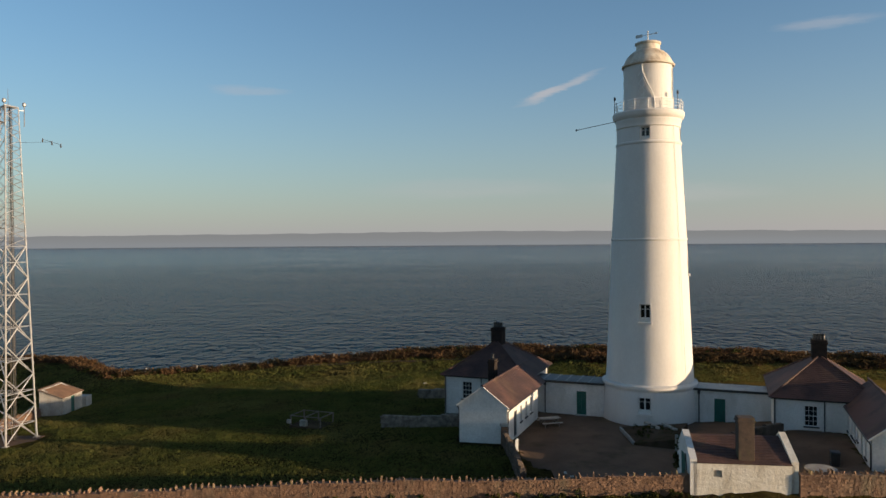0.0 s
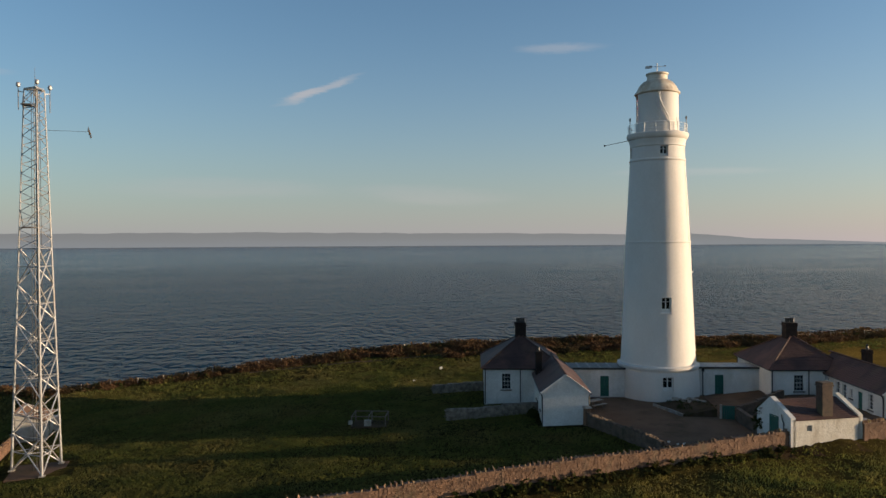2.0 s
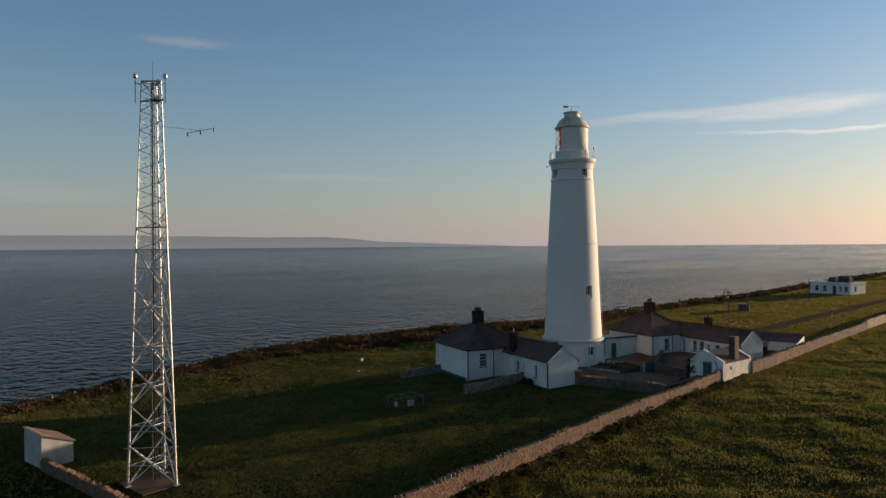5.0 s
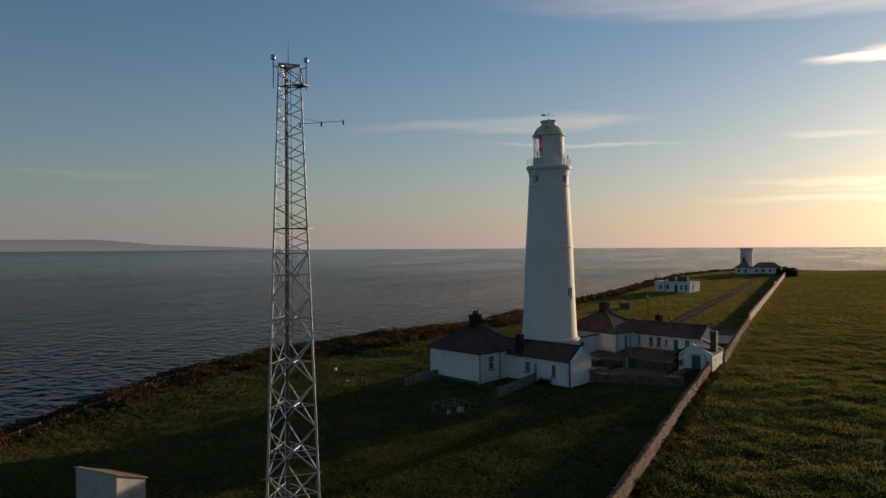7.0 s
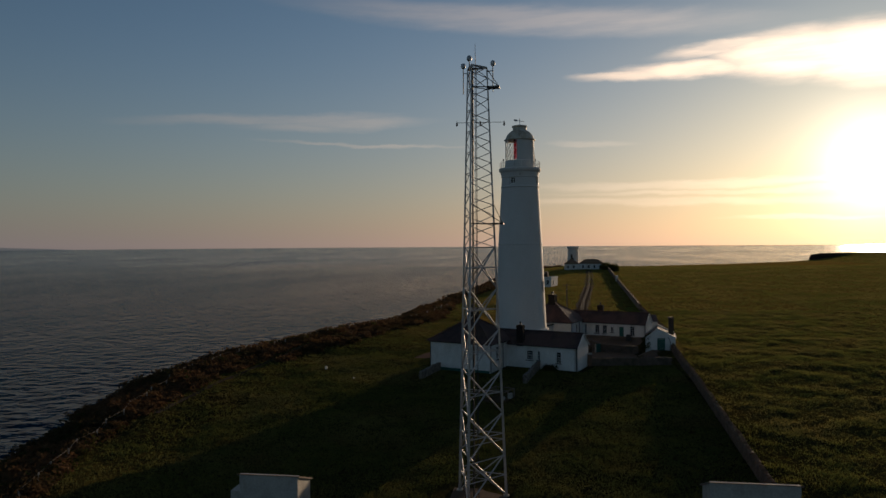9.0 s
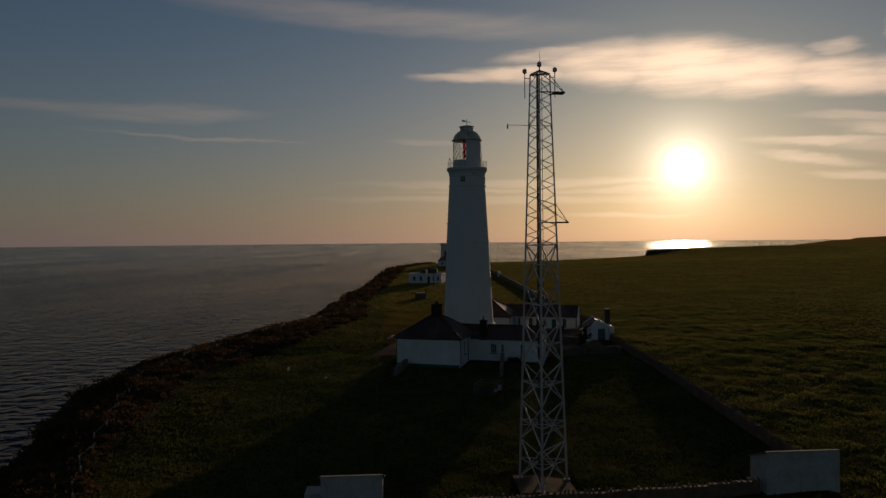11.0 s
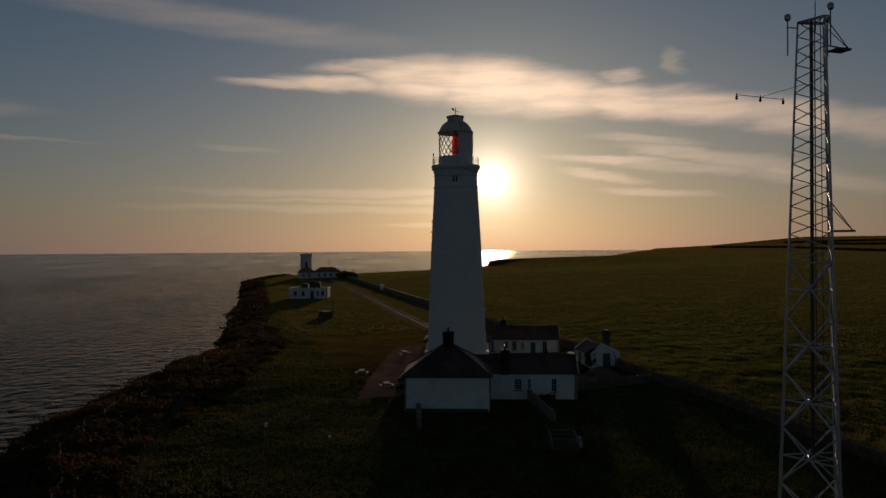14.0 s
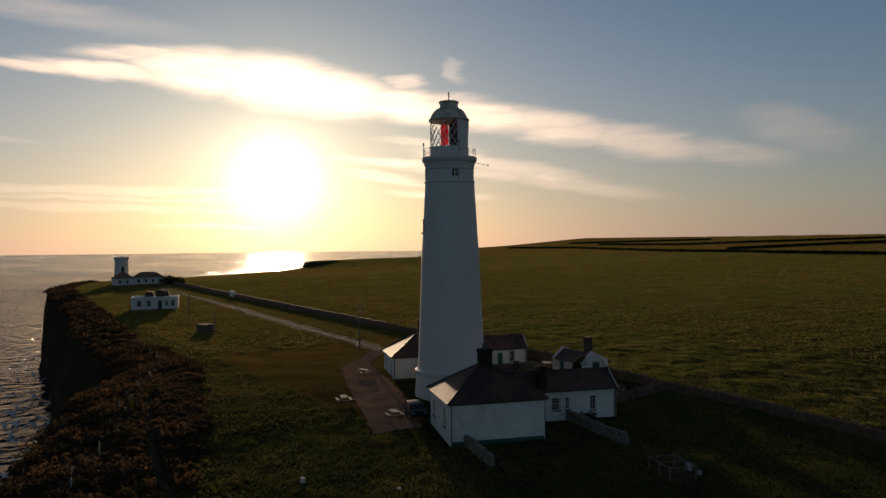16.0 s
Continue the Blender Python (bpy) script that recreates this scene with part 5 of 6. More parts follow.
part("gable", gable_wall(-0.2, 0.22), WHITE, oh, "white gable with raised verge")
part("gable", gable_wall(OL - 0.22, OL + 0.2), LIME, oh, "white gable with raised verge")
mdoor = Matrix(((0, 1, 0, -0.32), (-1, 0, 0, OD), (0, 0, 1, 0), (0, 0, 0, 1)))
plank_door(oh, mdoor, 1.75, 2.65, 0.0, 1.95)
fr = B().box(1.65, 1.75, 0.08, 0.2, 0.0, 2.05, mdoor).box(2.65, 2.75, 0.08, 0.2, 0.0, 2.05, mdoor).box(1.65, 2.75, 0.08, 0.2, 1.96, 2.06, mdoor)
part("door_frame", fr, GREEN, oh)
part("downpipe", B().path([(-0.28, 1.0, 2.3), (-0.28, 0.9, 1.9), (-0.28, 0.75, 1.7), (-0.28, 0.75, -0.2)], 0.04, 5), BLACK, oh)
rf = part("roof", B().quad((0.2, -0.08, e0), (OL - 0.2, -0.08, e0), (OL - 0.2, 2.5, er - 0.04), (0.2, 2.5, er - 0.04)).quad((OL - 0.2, OD + 0.08, e1), (0.2, OD + 0.08, e1), (0.2, 2.5, er - 0.04), (OL - 0.2, 2.5, er - 0.04)), SLATE, oh, "brown slate roof")
part("roof_slope", courses((0.2, -0.12, e0 + 0.03), (OL - 0.2, -0.12, e0 + 0.03), (OL - 0.2, 2.5, er), (0.2, 2.5, er)), SLATE, rf)
part("roof_slope", courses((OL - 0.2, OD + 0.12, e1 + 0.03), (0.2, OD + 0.12, e1 + 0.03), (0.2, 2.5, er), (OL - 0.2, 2.5, er)), SLATE, rf)
chimney(oh, 3.2, 0.55, 1.6, 4.85, 0.95, 0.75, 0, mat=SMOKEBRICK)


# ---------------------------------------------------------------- corner sheds
def shed(x0, x1, y0, y1, lower, annexe, label):
    zgd = zg(-48, (y0 + y1) / 2)
    root = thing("shed", label, "shed", pose(0, 0, 0), group="corner sheds")
    hi, lo = zgd + 2.95 - lower, zgd + 2.05 - lower
    g0 = zgd - 0.8
    b_, m_ = wall_panel((x0, y1), (x0, y0), g0, hi, 0.3)
    part("wall", b_, RENDER, root)
    dy = (y1 - y0)
    b_, m_ = wall_panel((x1, y0), (x1, y1), g0, lo, 0.3, [(dy * 0.42, dy * 0.42 + 0.85, zgd, zgd + 1.85)])
    wl_ = part("wall", b_, RENDER, root)
    plank_door(wl_, m_, dy * 0.42, dy * 0.42 + 0.85, zgd, zgd + 1.85)
    for ya, yb in ((y0, y0 + 0.3), (y1 - 0.3, y1)):
        g = B()
        prof = [(x0 + 0.3, g0), (x1 - 0.3, g0), (x1 - 0.3, lo + 0.05), (x0 + 0.3, hi - 0.05)]
        g.quad(*[(x, ya, z) for x, z in prof])
        g.quad(*[(x, yb, z) for x, z in prof[::-1]])
        for (xa, za), (xb, zb_) in zip(prof, prof[1:] + prof[:1]):
            g.quad((xa, ya, za), (xa, yb, za), (xb, yb, zb_), (xb, ya, zb_))
        part("end_wall", g, RENDER, root)
    rf_ = part("roof", B().quad((x0 - 0.12, y0 - 0.06, hi + 0.02), (x1 + 0.12, y0 - 0.06, lo - 0.06), (x1 + 0.12, y1 + 0.06, lo - 0.06), (x0 - 0.12, y1 + 0.06, hi + 0.02)), TILE, root, "tan tiled mono-pitch roof")
    part("roof_slope", courses((x1 + 0.15, y0 - 0.09, lo - 0.04), (x1 + 0.15, y1 + 0.09, lo - 0.04), (x0 - 0.14, y1 + 0.09, hi + 0.06), (x0 - 0.14, y0 - 0.09, hi + 0.06), 0.3), TILE, rf_)
    for ye in (y0 - 0.09, y1 + 0.09):
        part("bargeboard", B().tube((x0 - 0.12, ye, hi + 0.02), (x1 + 0.14, ye, lo - 0.08), 0.07, 4), TIMBER, root, "brown verge board")
    if annexe:
        part("lean_to", B().box(x1 - 1.3, x1 + 0.5, y1 + 0.002, y1 + 1.3, g0, zgd + 1.3), RENDER, root, "low white lean-to", bevel=0.03)


shed(-49.55, -46.95, 82.9, 87.2, 0.0, True, "small grey-white rendered shed with tan mono-pitch roof")
shed(-49.95, -47.5, 49.9, 55.35, 0.1, False, "small grey-white corner shed with tan mono-pitch roof")


# ---------------------------------------------------------------- surfaced ground
def inside(px, py, poly):
    hit = np.zeros(px.shape, bool)
    for (xa, ya), (xb, yb) in zip(poly, poly[1:] + poly[:1]):
        cond = (ya > py) != (yb > py)
        t_ = np.where(cond, (xb - xa) * (py - ya) / ((yb - ya) if yb != ya else 1e-9) + xa, 0)
        hit ^= cond & (px < t_)
    return hit


def surface(name, poly, mat, label, step=0.3, up=0.05, wobble=0.4):
    xs_ = np.arange(min(p[0] for p in poly) - 1, max(p[0] for p in poly) + 1, step)
    ys_ = np.arange(min(p[1] for p in poly) - 1, max(p[1] for p in poly) + 1, step)
    X, Y = np.meshgrid(xs_, ys_)
    keep = inside(X + step / 2 + wobble * soft_noise(X, Y, 1.1), Y + step / 2 + wobble * soft_noise(X, Y, 1.3, 3.0), poly)
    Z = ground_z(X, Y) + up
    nx_ = len(xs_)
    used = {}
    vs, fs = [], []

    def vid(r, c):
        if (r, c) not in used:
            used[(r, c)] = len(vs)
            vs.append((float(X[r, c]), float(Y[r, c]), float(Z[r, c])))
        return used[(r, c)]

    for r, c in zip(*np.nonzero(keep[:-1, :-1])):
        fs.append((vid(r, c), vid(r, c + 1), vid(r + 1, c + 1), vid(r + 1, c)))
    me_ = bpy.data.meshes.new(name)
    me_.from_pydata(vs, [], fs)
    me_.materials.append(mat)
    return tagged(new(name, me_), label, name.split("_")[-1], kind="structure")


surface("yard", [site_xy(-10.3, -1.3), site_xy(-10.3, -13.2), (1.2, 59.0), (2.0, 55.5), (5.0, 51.0), (11.0, 50.0), (11.6, 53.5), (18.5, 52.6), (18.3, 49.6), (24.0, 49.3), site_xy(15.6, -13), site_xy(15.6, -4.4), site_xy(11.0, -4.3), site_xy(10.8, -1.3)], GRAVEL, "brown gravel yard between the cottages")
surface("parking", [site_xy(-13.3, 11.2), site_xy(-12.0, 6.0), site_xy(4.5, 5.5), site_xy(20.5, 6.5), site_xy(24, 6), (47, 58.8), (48, 61.8), site_xy(20.0, 11.0), site_xy(6, 11.4)], REDGRAVEL, "reddish gravel parking strip", 0.25, 0.05, 0.2)
LANE = [(46, 60.3), (89, 57.8), (144, 53.9), (200, 51.05), (250, 49.15)]
surface("track", [(x, y - 1.4) for x, y in LANE] + [(x, y + 1.4) for x, y in LANE[::-1]], TARMAC, "worn brown access track with a grassy middle", 0.6, 0.06, 0.5)
for side in (-0.75, 0.75):
    surface("wheel_rut", [(x, y + side - 0.24) for x, y in LANE] + [(x, y + side + 0.24) for x, y in LANE[::-1]], RUT, "brown stony wheel rut along the access track", 0.3, 0.085, 0.12)


TROD = [(70, 93.6), (59, 94.0), (42.5, 97.7), (29.4, 100.6), (17.6, 103.7), (9.4, 104.9), (2.9, 105.7), (-12, 107.2), (-26, 107.4)]
surface("footpath", [(x, y + 0.32) for x, y in TROD] + [(x, y - 0.32) for x, y in TROD[::-1]], EARTH, "narrow bare earth trod along the cliff scrub", 0.25, 0.05, 0.12)

# raised bed in the yard
bed = thing("raised_bed", "dark overgrown raised bed with stone kerb", "garden bed", pose(0, 0, zg(12.5, 62)))
BED = [(10.75, 65.6), (10.7, 60.8), (13.55, 59.5), (16.4, 65.0)]
TOPS = [0.30, 0.22, 0.80, 0.72]
soil = B()
cx_, cy_ = 12.9, 62.7
for k in range(4):
    a, c = BED[k], BED[(k + 1) % 4]
    for s0 in range(4):
        f0, f1 = s0 / 4, (s0 + 1) / 4
        p0, p1 = ((a[0] + (c[0] - a[0]) * f, a[1] + (c[1] - a[1]) * f, TOPS[k] + (TOPS[(k + 1) % 4] - TOPS[k]) * f) for f in (f0, f1))
        q0, q1 = (((p[0] + cx_) / 2, (p[1] + cy_) / 2, p[2] * 0.5 + 0.38 + 0.05 * math.sin(7 * p[0] + 3 * p[1])) for p in (p0, p1))
        soil.quad((p0[0], p0[1], -0.3), (p1[0], p1[1], -0.3), p1, p0)
        soil.quad(p0, p1, q1, q0)
        soil.quad(q0, q1, (cx_, cy_, 0.72))
part("soil", soil, EARTH, bed)
for k in range(1):
    a, c = BED[k], BED[(k + 1) % 4]
    L = math.hypot(c[0] - a[0], c[1] - a[1])
    ang = math.degrees(math.atan2(c[1] - a[1], c[0] - a[0]))
    for j in range(int(L / 0.55)):
        f = (j + 0.5) / int(L / 0.55)
        m = pose(a[0] + (c[0] - a[0]) * f, a[1] + (c[1] - a[1]) * f, -0.15, 0, 0, ang)
        part("kerb_stone", B().box(-0.26, 0.26, -0.1, 0.1, 0, 0.44 + 0.05 * rnd.random(), m, 0.02), CONCRETE, bed)
for x, y, a in ((13.1, 64.2, -78), (14.4, 63.6, -80)):
    slab = thing("stone_slab", "long pale stone slab lying on the raised bed", "slab", pose(x, y, 0.16, 3, 0, a))
    part("slab", B().box(-1.1, 1.1, -0.2, 0.2, -0.14, 0.1, None, 0.02), PALE, slab, bevel=0.02)


# ---------------------------------------------------------------- loose things
def picnic_table(x, y, turn, label, seat=None):
    root = thing("picnic_table", label, "picnic table", pose(x, y, zg(x, y) + 0.04, 0, 0, turn), group="picnic tables")
    half = 0.95 if seat is None else 0.75
    for k in range(5):
        part("top_board", B().box(-half, half, -0.37 + k * 0.15, -0.235 + k * 0.15, 0.72, 0.76), PALE, root)
    for s in (-1, 1):
        for k in range(2):
            part("seat_board", B().box(-half, half, s * 0.72 - 0.14 + k * 0.15, s * 0.72 - 0.01 + k * 0.15, 0.42, 0.46), seat or PALE, root)
        for x_ in (-0.65, 0.65):
            part("leg", B().tube((x_, s * 0.72, 0.0), (x_, s * 0.25, 0.72), 0.05, 4), TIMBER, root)
    for x_ in (-0.65, 0.65):
        part("cross_beam", B().box(x_ - 0.04, x_ + 0.04, -0.85, 0.85, 0.32, 0.42), TIMBER, root)


picnic_table(4.8, 67.0, 15, "pale weathered timber picnic table in the gravel yard")
# pale tops over brown seats: sky glint on the tops put into their colour
picnic_table(18.7, 82.3, -20, "picnic table with pale top and brown seats on the grass", TIMBER)
picnic_table(30.7, 73.1, 10, "picnic table with pale top and brown seats beside the parking strip", TIMBER)
picnic_table(9.8, 81.1, -10, "picnic table with pale top and brown seats on the gravel strip", TIMBER)

st = thing("stone_table", "round pale stone slab on a low drum", "stone table", pose(20.0, 49.9, zg(20.0, 49.9)))
part("drum", B().lathe([(0.5, -0.3), (0.45, 0.3)], 16), STONE, st)
part("slab", B().lathe([(0.95, 0.3), (1.0, 0.36), (0.96, 0.44), (0.0, 0.46)], 28), PALE, st)

wb = thing("wheelie_bin", "black wheeled refuse bin beside the cottage wing", "bin", pose(22.7, 53.2, zg(22.7, 53.2), 0, 0, -21))
part("body", B().box(-0.27, 0.27, -0.32, 0.32, 0.06, 0.98, None, -0.03), BLACK, wb, bevel=0.03)
part("lid", B().box(-0.32, 0.32, -0.38, 0.36, 0.98, 1.06, None, 0.03), BLACK, wb)
for s in (-0.26, 0.26):
    part("wheel", B().tube((s - 0.03, 0.3, 0.1), (s + 0.03, 0.3, 0.1), 0.1, 12), RUBBER, wb)

# pen on the lawn
pen = thing("timber_pen", "low dark timber and mesh pen with a pale box on it", "pen", pose(-17.1, 71.3, zg(-17.1, 71.3), 0, 0, -21.5))
part("base", B().box(-1.7, 1.7, -1.25, 1.25, -0.4, 0.12), EARTH, pen, "trodden earth base", bevel=0.03)
for x in (-1.6, 0.0, 1.6):
    for y in (-1.15, 1.15):
        part("post", B().box(x - 0.05, x + 0.05, y - 0.05, y + 0.05, 0.1, 1.0), TIMBER, pen)
for y in (-1.15, 1.15):
    part("rail", B().box(-1.68, 1.68, y - 0.04, y + 0.04, 1.0, 1.07), TIMBER, pen)
for x in (-1.6, 0.0, 1.6):
    part("rail", B().box(x - 0.04, x + 0.04, -1.1, 1.1, 1.0, 1.06), TIMBER, pen)
part("box", B().box(-0.35, 0.3, -1.62, -1.26, 0.25, 0.8), CONCRETE, pen, "pale painted box", bevel=0.02)
part("box", B().box(-1.85, -1.5, -1.5, -1.26, 0.35, 0.7), CONCRETE, pen, "small pale box", bevel=0.02)


def car(x, y, turn):
    root = thing("parked_car", "dark parked hatchback behind the cottage", "car", pose(x, y, zg(x, y) + 0.05, 0, 0, turn))
    prof = [(-2.05, 0.32), (-2.1, 0.7), (-1.95, 0.92), (-1.2, 1.02), (-0.55, 1.42), (0.2, 1.5), (1.35, 1.45), (1.95, 1.0), (2.08, 0.75), (2.05, 0.32)]
    bd, hw = B(), 0.86
    k = len(prof)
    for s, tuck in ((-hw, 1), (hw, -1)):
        bd.v += [(x_, s + (0.16 * tuck if z_ > 1.1 else 0), z_) for x_, z_ in prof]
    bd.f += [tuple(range(k)), tuple(range(2 * k - 1, k - 1, -1))] + [(i, i + k, (i + 1) % k + k, (i + 1) % k) for i in range(k)]
    part("body", bd, CARBLACK, root, bevel=0.04)
    for pts in (((-1.12, 1.06), (-0.56, 1.4)), ((1.42, 1.42), (1.9, 1.04))):
        (xa, za), (xb, zb_) = pts
        n_ = 0.02 if xa > 0 else -0.02
        part("windscreen", B().quad((xa + n_, -0.66, za + 0.02), (xa + n_, 0.66, za + 0.02), (xb + n_, 0.62, zb_ + 0.02), (xb + n_, -0.62, zb_ + 0.02)), CARGLASS, root)
    for s in (-1, 1):
        part("side_window", B().box(-0.85, 1.25, s * 0.715 - 0.01 + s * 0.03, s * 0.715 + 0.01 + s * 0.03, 1.08, 1.38), CARGLASS, root)
        for xw in (-1.28, 1.3):
            wh = part("wheel", B().tube((xw, s * 0.72, 0.31), (xw, s * 0.89, 0.31), 0.31, 18), RUBBER, root)
            part("rim", B().tube((xw, s * 0.86, 0.31), (xw, s * 0.9, 0.31), 0.2, 14), GALV, wh)
        part("headlight", B().box(-2.09, -1.9, s * 0.62 - 0.16, s * 0.62 + 0.16, 0.66, 0.82), PALE, root, "clear headlight")
        part("tail_light", B().box(1.96, 2.09, s * 0.66 - 0.12, s * 0.66 + 0.12, 0.75, 0.95), RED, root, "red tail light")


car(*site_xy(-8.3, 6.05), -21.5)

for x, y, h in ((-1.5, 96.4, 0.42), (-6.9, 90.9, 0.12)):
    mk = thing("marker_block", "small white-painted concrete marker on the turf", "marker", pose(x, y, zg(x, y)), group="markers")
    part("block", B().box(-0.2, 0.2, -0.16, 0.16, -0.2, h, None, 0.03), LIME, mk, bevel=0.02)


for x, y in ((1.15, 59.1), (1.0, 58.6)):
    bo = thing("bollard", "short white-painted timber post at the yard gateway", "bollard", pose(x, y, zg(x, y)), group="gateway posts")
    part("post", B().box(-0.08, 0.08, -0.08, 0.08, -0.3, 0.95, None, 0.01), SASH, bo, bevel=0.02)
for x, y, r_ in ((4.0, 53.8, 0.10), (4.2, 52.9, 0.09), (4.3, 52.2, 0.10)):
    sb = thing("edging_stone", "small whitewashed stone edging the yard", "stone", pose(x, y, zg(x, y) + 0.03), group="edging stones")
    part("stone", stone_mesh(r_ * 2.2, r_ * 1.8, r_ * 1.6, int(x * 100 + y)), LIME, sb, bevel=0.03)


def pole(x, y, h, arm_):
    root = thing("utility_pole", "grey timber utility pole with a crossarm", "pole", pose(x, y, zg(x, y)), group="utility poles")
    part("shaft", B().tube((0, 0, -0.6), (0, 0, h), 0.15, 8, 0.1), TIMBER, root)
    if arm_:
        part("crossarm", B().box(-0.06, 0.06, -0.8, 0.8, h - 0.3, h - 0.18), TIMBER, root)
        for y_ in (-0.7, 0, 0.7):
            part("insulator", B().tube((0, y_, h - 0.18), (0, y_, h + 0.02), 0.04, 6), DARKSTEEL, root)
        part("lamp", B().box(-0.5, -0.1, -0.1, 0.1, h - 1.15, h - 0.95), PALE, root, "pale lamp head")


pole(51.0, 62.6, 7.2, True)
pole(90.8, 73.8, 4.2, False)
pole(122, 70, 5.5, False)

# cliff fence
fence = thing("cliff_fence", "sagging post-and-wire fence along the cliff edge", "fence")
xs_f = np.arange(-50, 78, 3.2)
tops_ = []
for x in xs_f:
    y = float(np.interp(x, EX, EY)) - 6.2 + 0.5 * math.sin(x)
    z = zg(x, y)
    t_ = (x + rnd.uniform(-0.06, 0.06), y, z + 1.05)
    part("post", B().tube((x, y, z - 0.4), t_, 0.075, 6), FENCEWOOD, fence)
    tops_.append(t_)
for dz in (0.08, 0.45):
    part("wire", B().path([(a, b_, c - dz) for a, b_, c in tops_], 0.012, 4), DARKSTEEL, fence)


# ---------------------------------------------------------------- far buildings
def block_house(name, label, m, lx, ly, h, wins, base=0.8):
    """Flat-roofed white building; wins are (from, to, bottom, top) along the front."""
    root = thing(name, label, "building", m)
    for p, q, ops in (((0, 0), (lx, 0), wins), ((lx, 0.35), (lx, ly - 0.35), [(1.5, 2.5, 0.9, 2.3)]), ((lx, ly), (0, ly), []), ((0, ly - 0.35), (0, 0.35), [(1.5, 2.5, 0.9, 2.3)])):
        b_, mm = wall_panel(p, q, -base, h, 0.35, ops)
        wl_ = part("wall", b_, WHITE, root)
        for o_ in ops:
            if o_[2] > 0.2:
                sash_window(wl_, mm, *o_, cols=2, rows=2)
            else:
                plank_door(wl_, mm, *o_, BLACK, "dark door")
    part("cornice", B().box(-0.2, lx + 0.2, -0.2, ly + 0.2, h, h + 0.18), WHITE, root)
    part("parapet", B().box(-0.05, lx + 0.05, -0.05, 0.25, h + 0.18, h + 0.4).box(-0.05, lx + 0.05, ly - 0.25, ly + 0.05, h + 0.18, h + 0.4).box(-0.05, 0.25, 0.25, ly - 0.25, h + 0.18, h + 0.4).box(lx - 0.25, lx + 0.05, 0.25, ly - 0.25, h + 0.18, h + 0.4), WHITE, root)
    return root


fog = block_house("fog_signal_house", "white flat-roofed fog signal house with parapet", pose(149.3, 77.2, zg(147, 70), 0, 0, -108), 11.6, 7.0, 2.95, [(1.4, 2.4, 0.9, 2.3), (3.8, 4.8, 0.9, 2.3), (6.6, 7.6, 0.0, 2.3), (8.4, 9.1, 1.0, 2.3), (9.9, 10.8, 0.9, 2.3)])
part("horn_housing", B().box(3.0, 5.4, 3.2, 5.7, 3.1, 4.5, None, 0.3), SMOKEBRICK, fog, "dark rusted horn housing", bevel=0.08)
part("horn_housing", B().box(5.7, 9.2, 3.4, 5.5, 3.1, 5.0, None, 0.35), SMOKEBRICK, fog, "dark rusted horn housing", bevel=0.08)
part("horn", B().lathe([(0.15, 0.0), (0.25, 0.9), (0.7, 1.5), (0.95, 1.7)], 14, cx=8.2, cy=2.5), DARKSTEEL, fog).matrix_local = pose(0, 0, 3.1)
part("mast_stub", B().tube((2.6, 3.0, 2.95), (2.6, 3.0, 5.0), 0.05, 5), DARKSTEEL, fog)

lt = thing("low_lighthouse", "short white disused lighthouse tower with flared cap", "lighthouse", pose(268, 55.9, zg(268, 55.9)))
part("shaft", B().lathe([(3.1, -1), (2.9, 0.5), (2.5, 9.6), (2.55, 9.7), (2.6, 9.9), (2.9, 10.2), (3.0, 10.5), (2.95, 11.0), (2.6, 11.2), (0, 11.25)], 32), TOWER, lt)
for k in range(12):
    a = radians(30 * k)
    part("stanchion", B().tube((2.85 * math.cos(a), 2.85 * math.sin(a), 11.0), (2.85 * math.cos(a), 2.85 * math.sin(a), 11.3), 0.04, 5), BLACK, lt)
part("window", B().box(-2.95, -2.5, -0.4, 0.4, 4.0, 5.4), PANE, lt)


def far_cottage(x, y, turn, lx, ly, label, stack=True):
    root = thing("far_cottage", label, "cottage", pose(x, y, zg(x, y), 0, 0, turn), group="low light cottages")
    ops = [(k, k + 1.0, 0.7, 2.1) for k in np.arange(1.2, lx - 1.5, 2.7)]
    for p, q, o_ in (((0, 0), (lx, 0), ops), ((lx, 0.3), (lx, ly - 0.3), []), ((lx, ly), (0, ly), []), ((0, ly - 0.3), (0, 0.3), [])):
        b_, mm = wall_panel(p, q, -0.8, 2.7, 0.3, o_)
        wl_ = part("wall", b_, WHITE, root)
        for w_ in o_:
            sash_window(wl_, mm, *w_, cols=2, rows=2, sill=False)
    rf_ = part("roof", B().box(-0.2, lx + 0.2, -0.2, ly + 0.2, 2.7, 2.8), TILE, root, "reddish tiled hipped roof")
    e = min(lx, ly) / 2
    A, Bc, C, D = (-0.35, -0.35, 2.78), (lx + 0.35, -0.35, 2.78), (lx + 0.35, ly + 0.35, 2.78), (-0.35, ly + 0.35, 2.78)
    S, T = ((e, ly / 2, 2.78 + e * 0.8), (lx - e, ly / 2, 2.78 + e * 0.8)) if lx >= ly else ((lx / 2, e, 2.78 + e * 0.8), (lx / 2, ly - e, 2.78 + e * 0.8))
    if lx >= ly:
        quads = ((A, Bc, T, S), (Bc, C, T, T), (C, D, S, T), (D, A, S, S))
    else:
        quads = ((A, Bc, S, S), (Bc, C, T, S), (C, D, T, T), (D, A, S, T))
    for p, q, tq, tp in quads:
        part("roof_slope", courses(p, q, tq, tp, 0.5), TILE, rf_)
    if stack:
        chimney(root, lx / 2, ly / 2, 3.6, 2.78 + e * 0.8 + 1.6, 0.9, 0.9, 2)
    return root


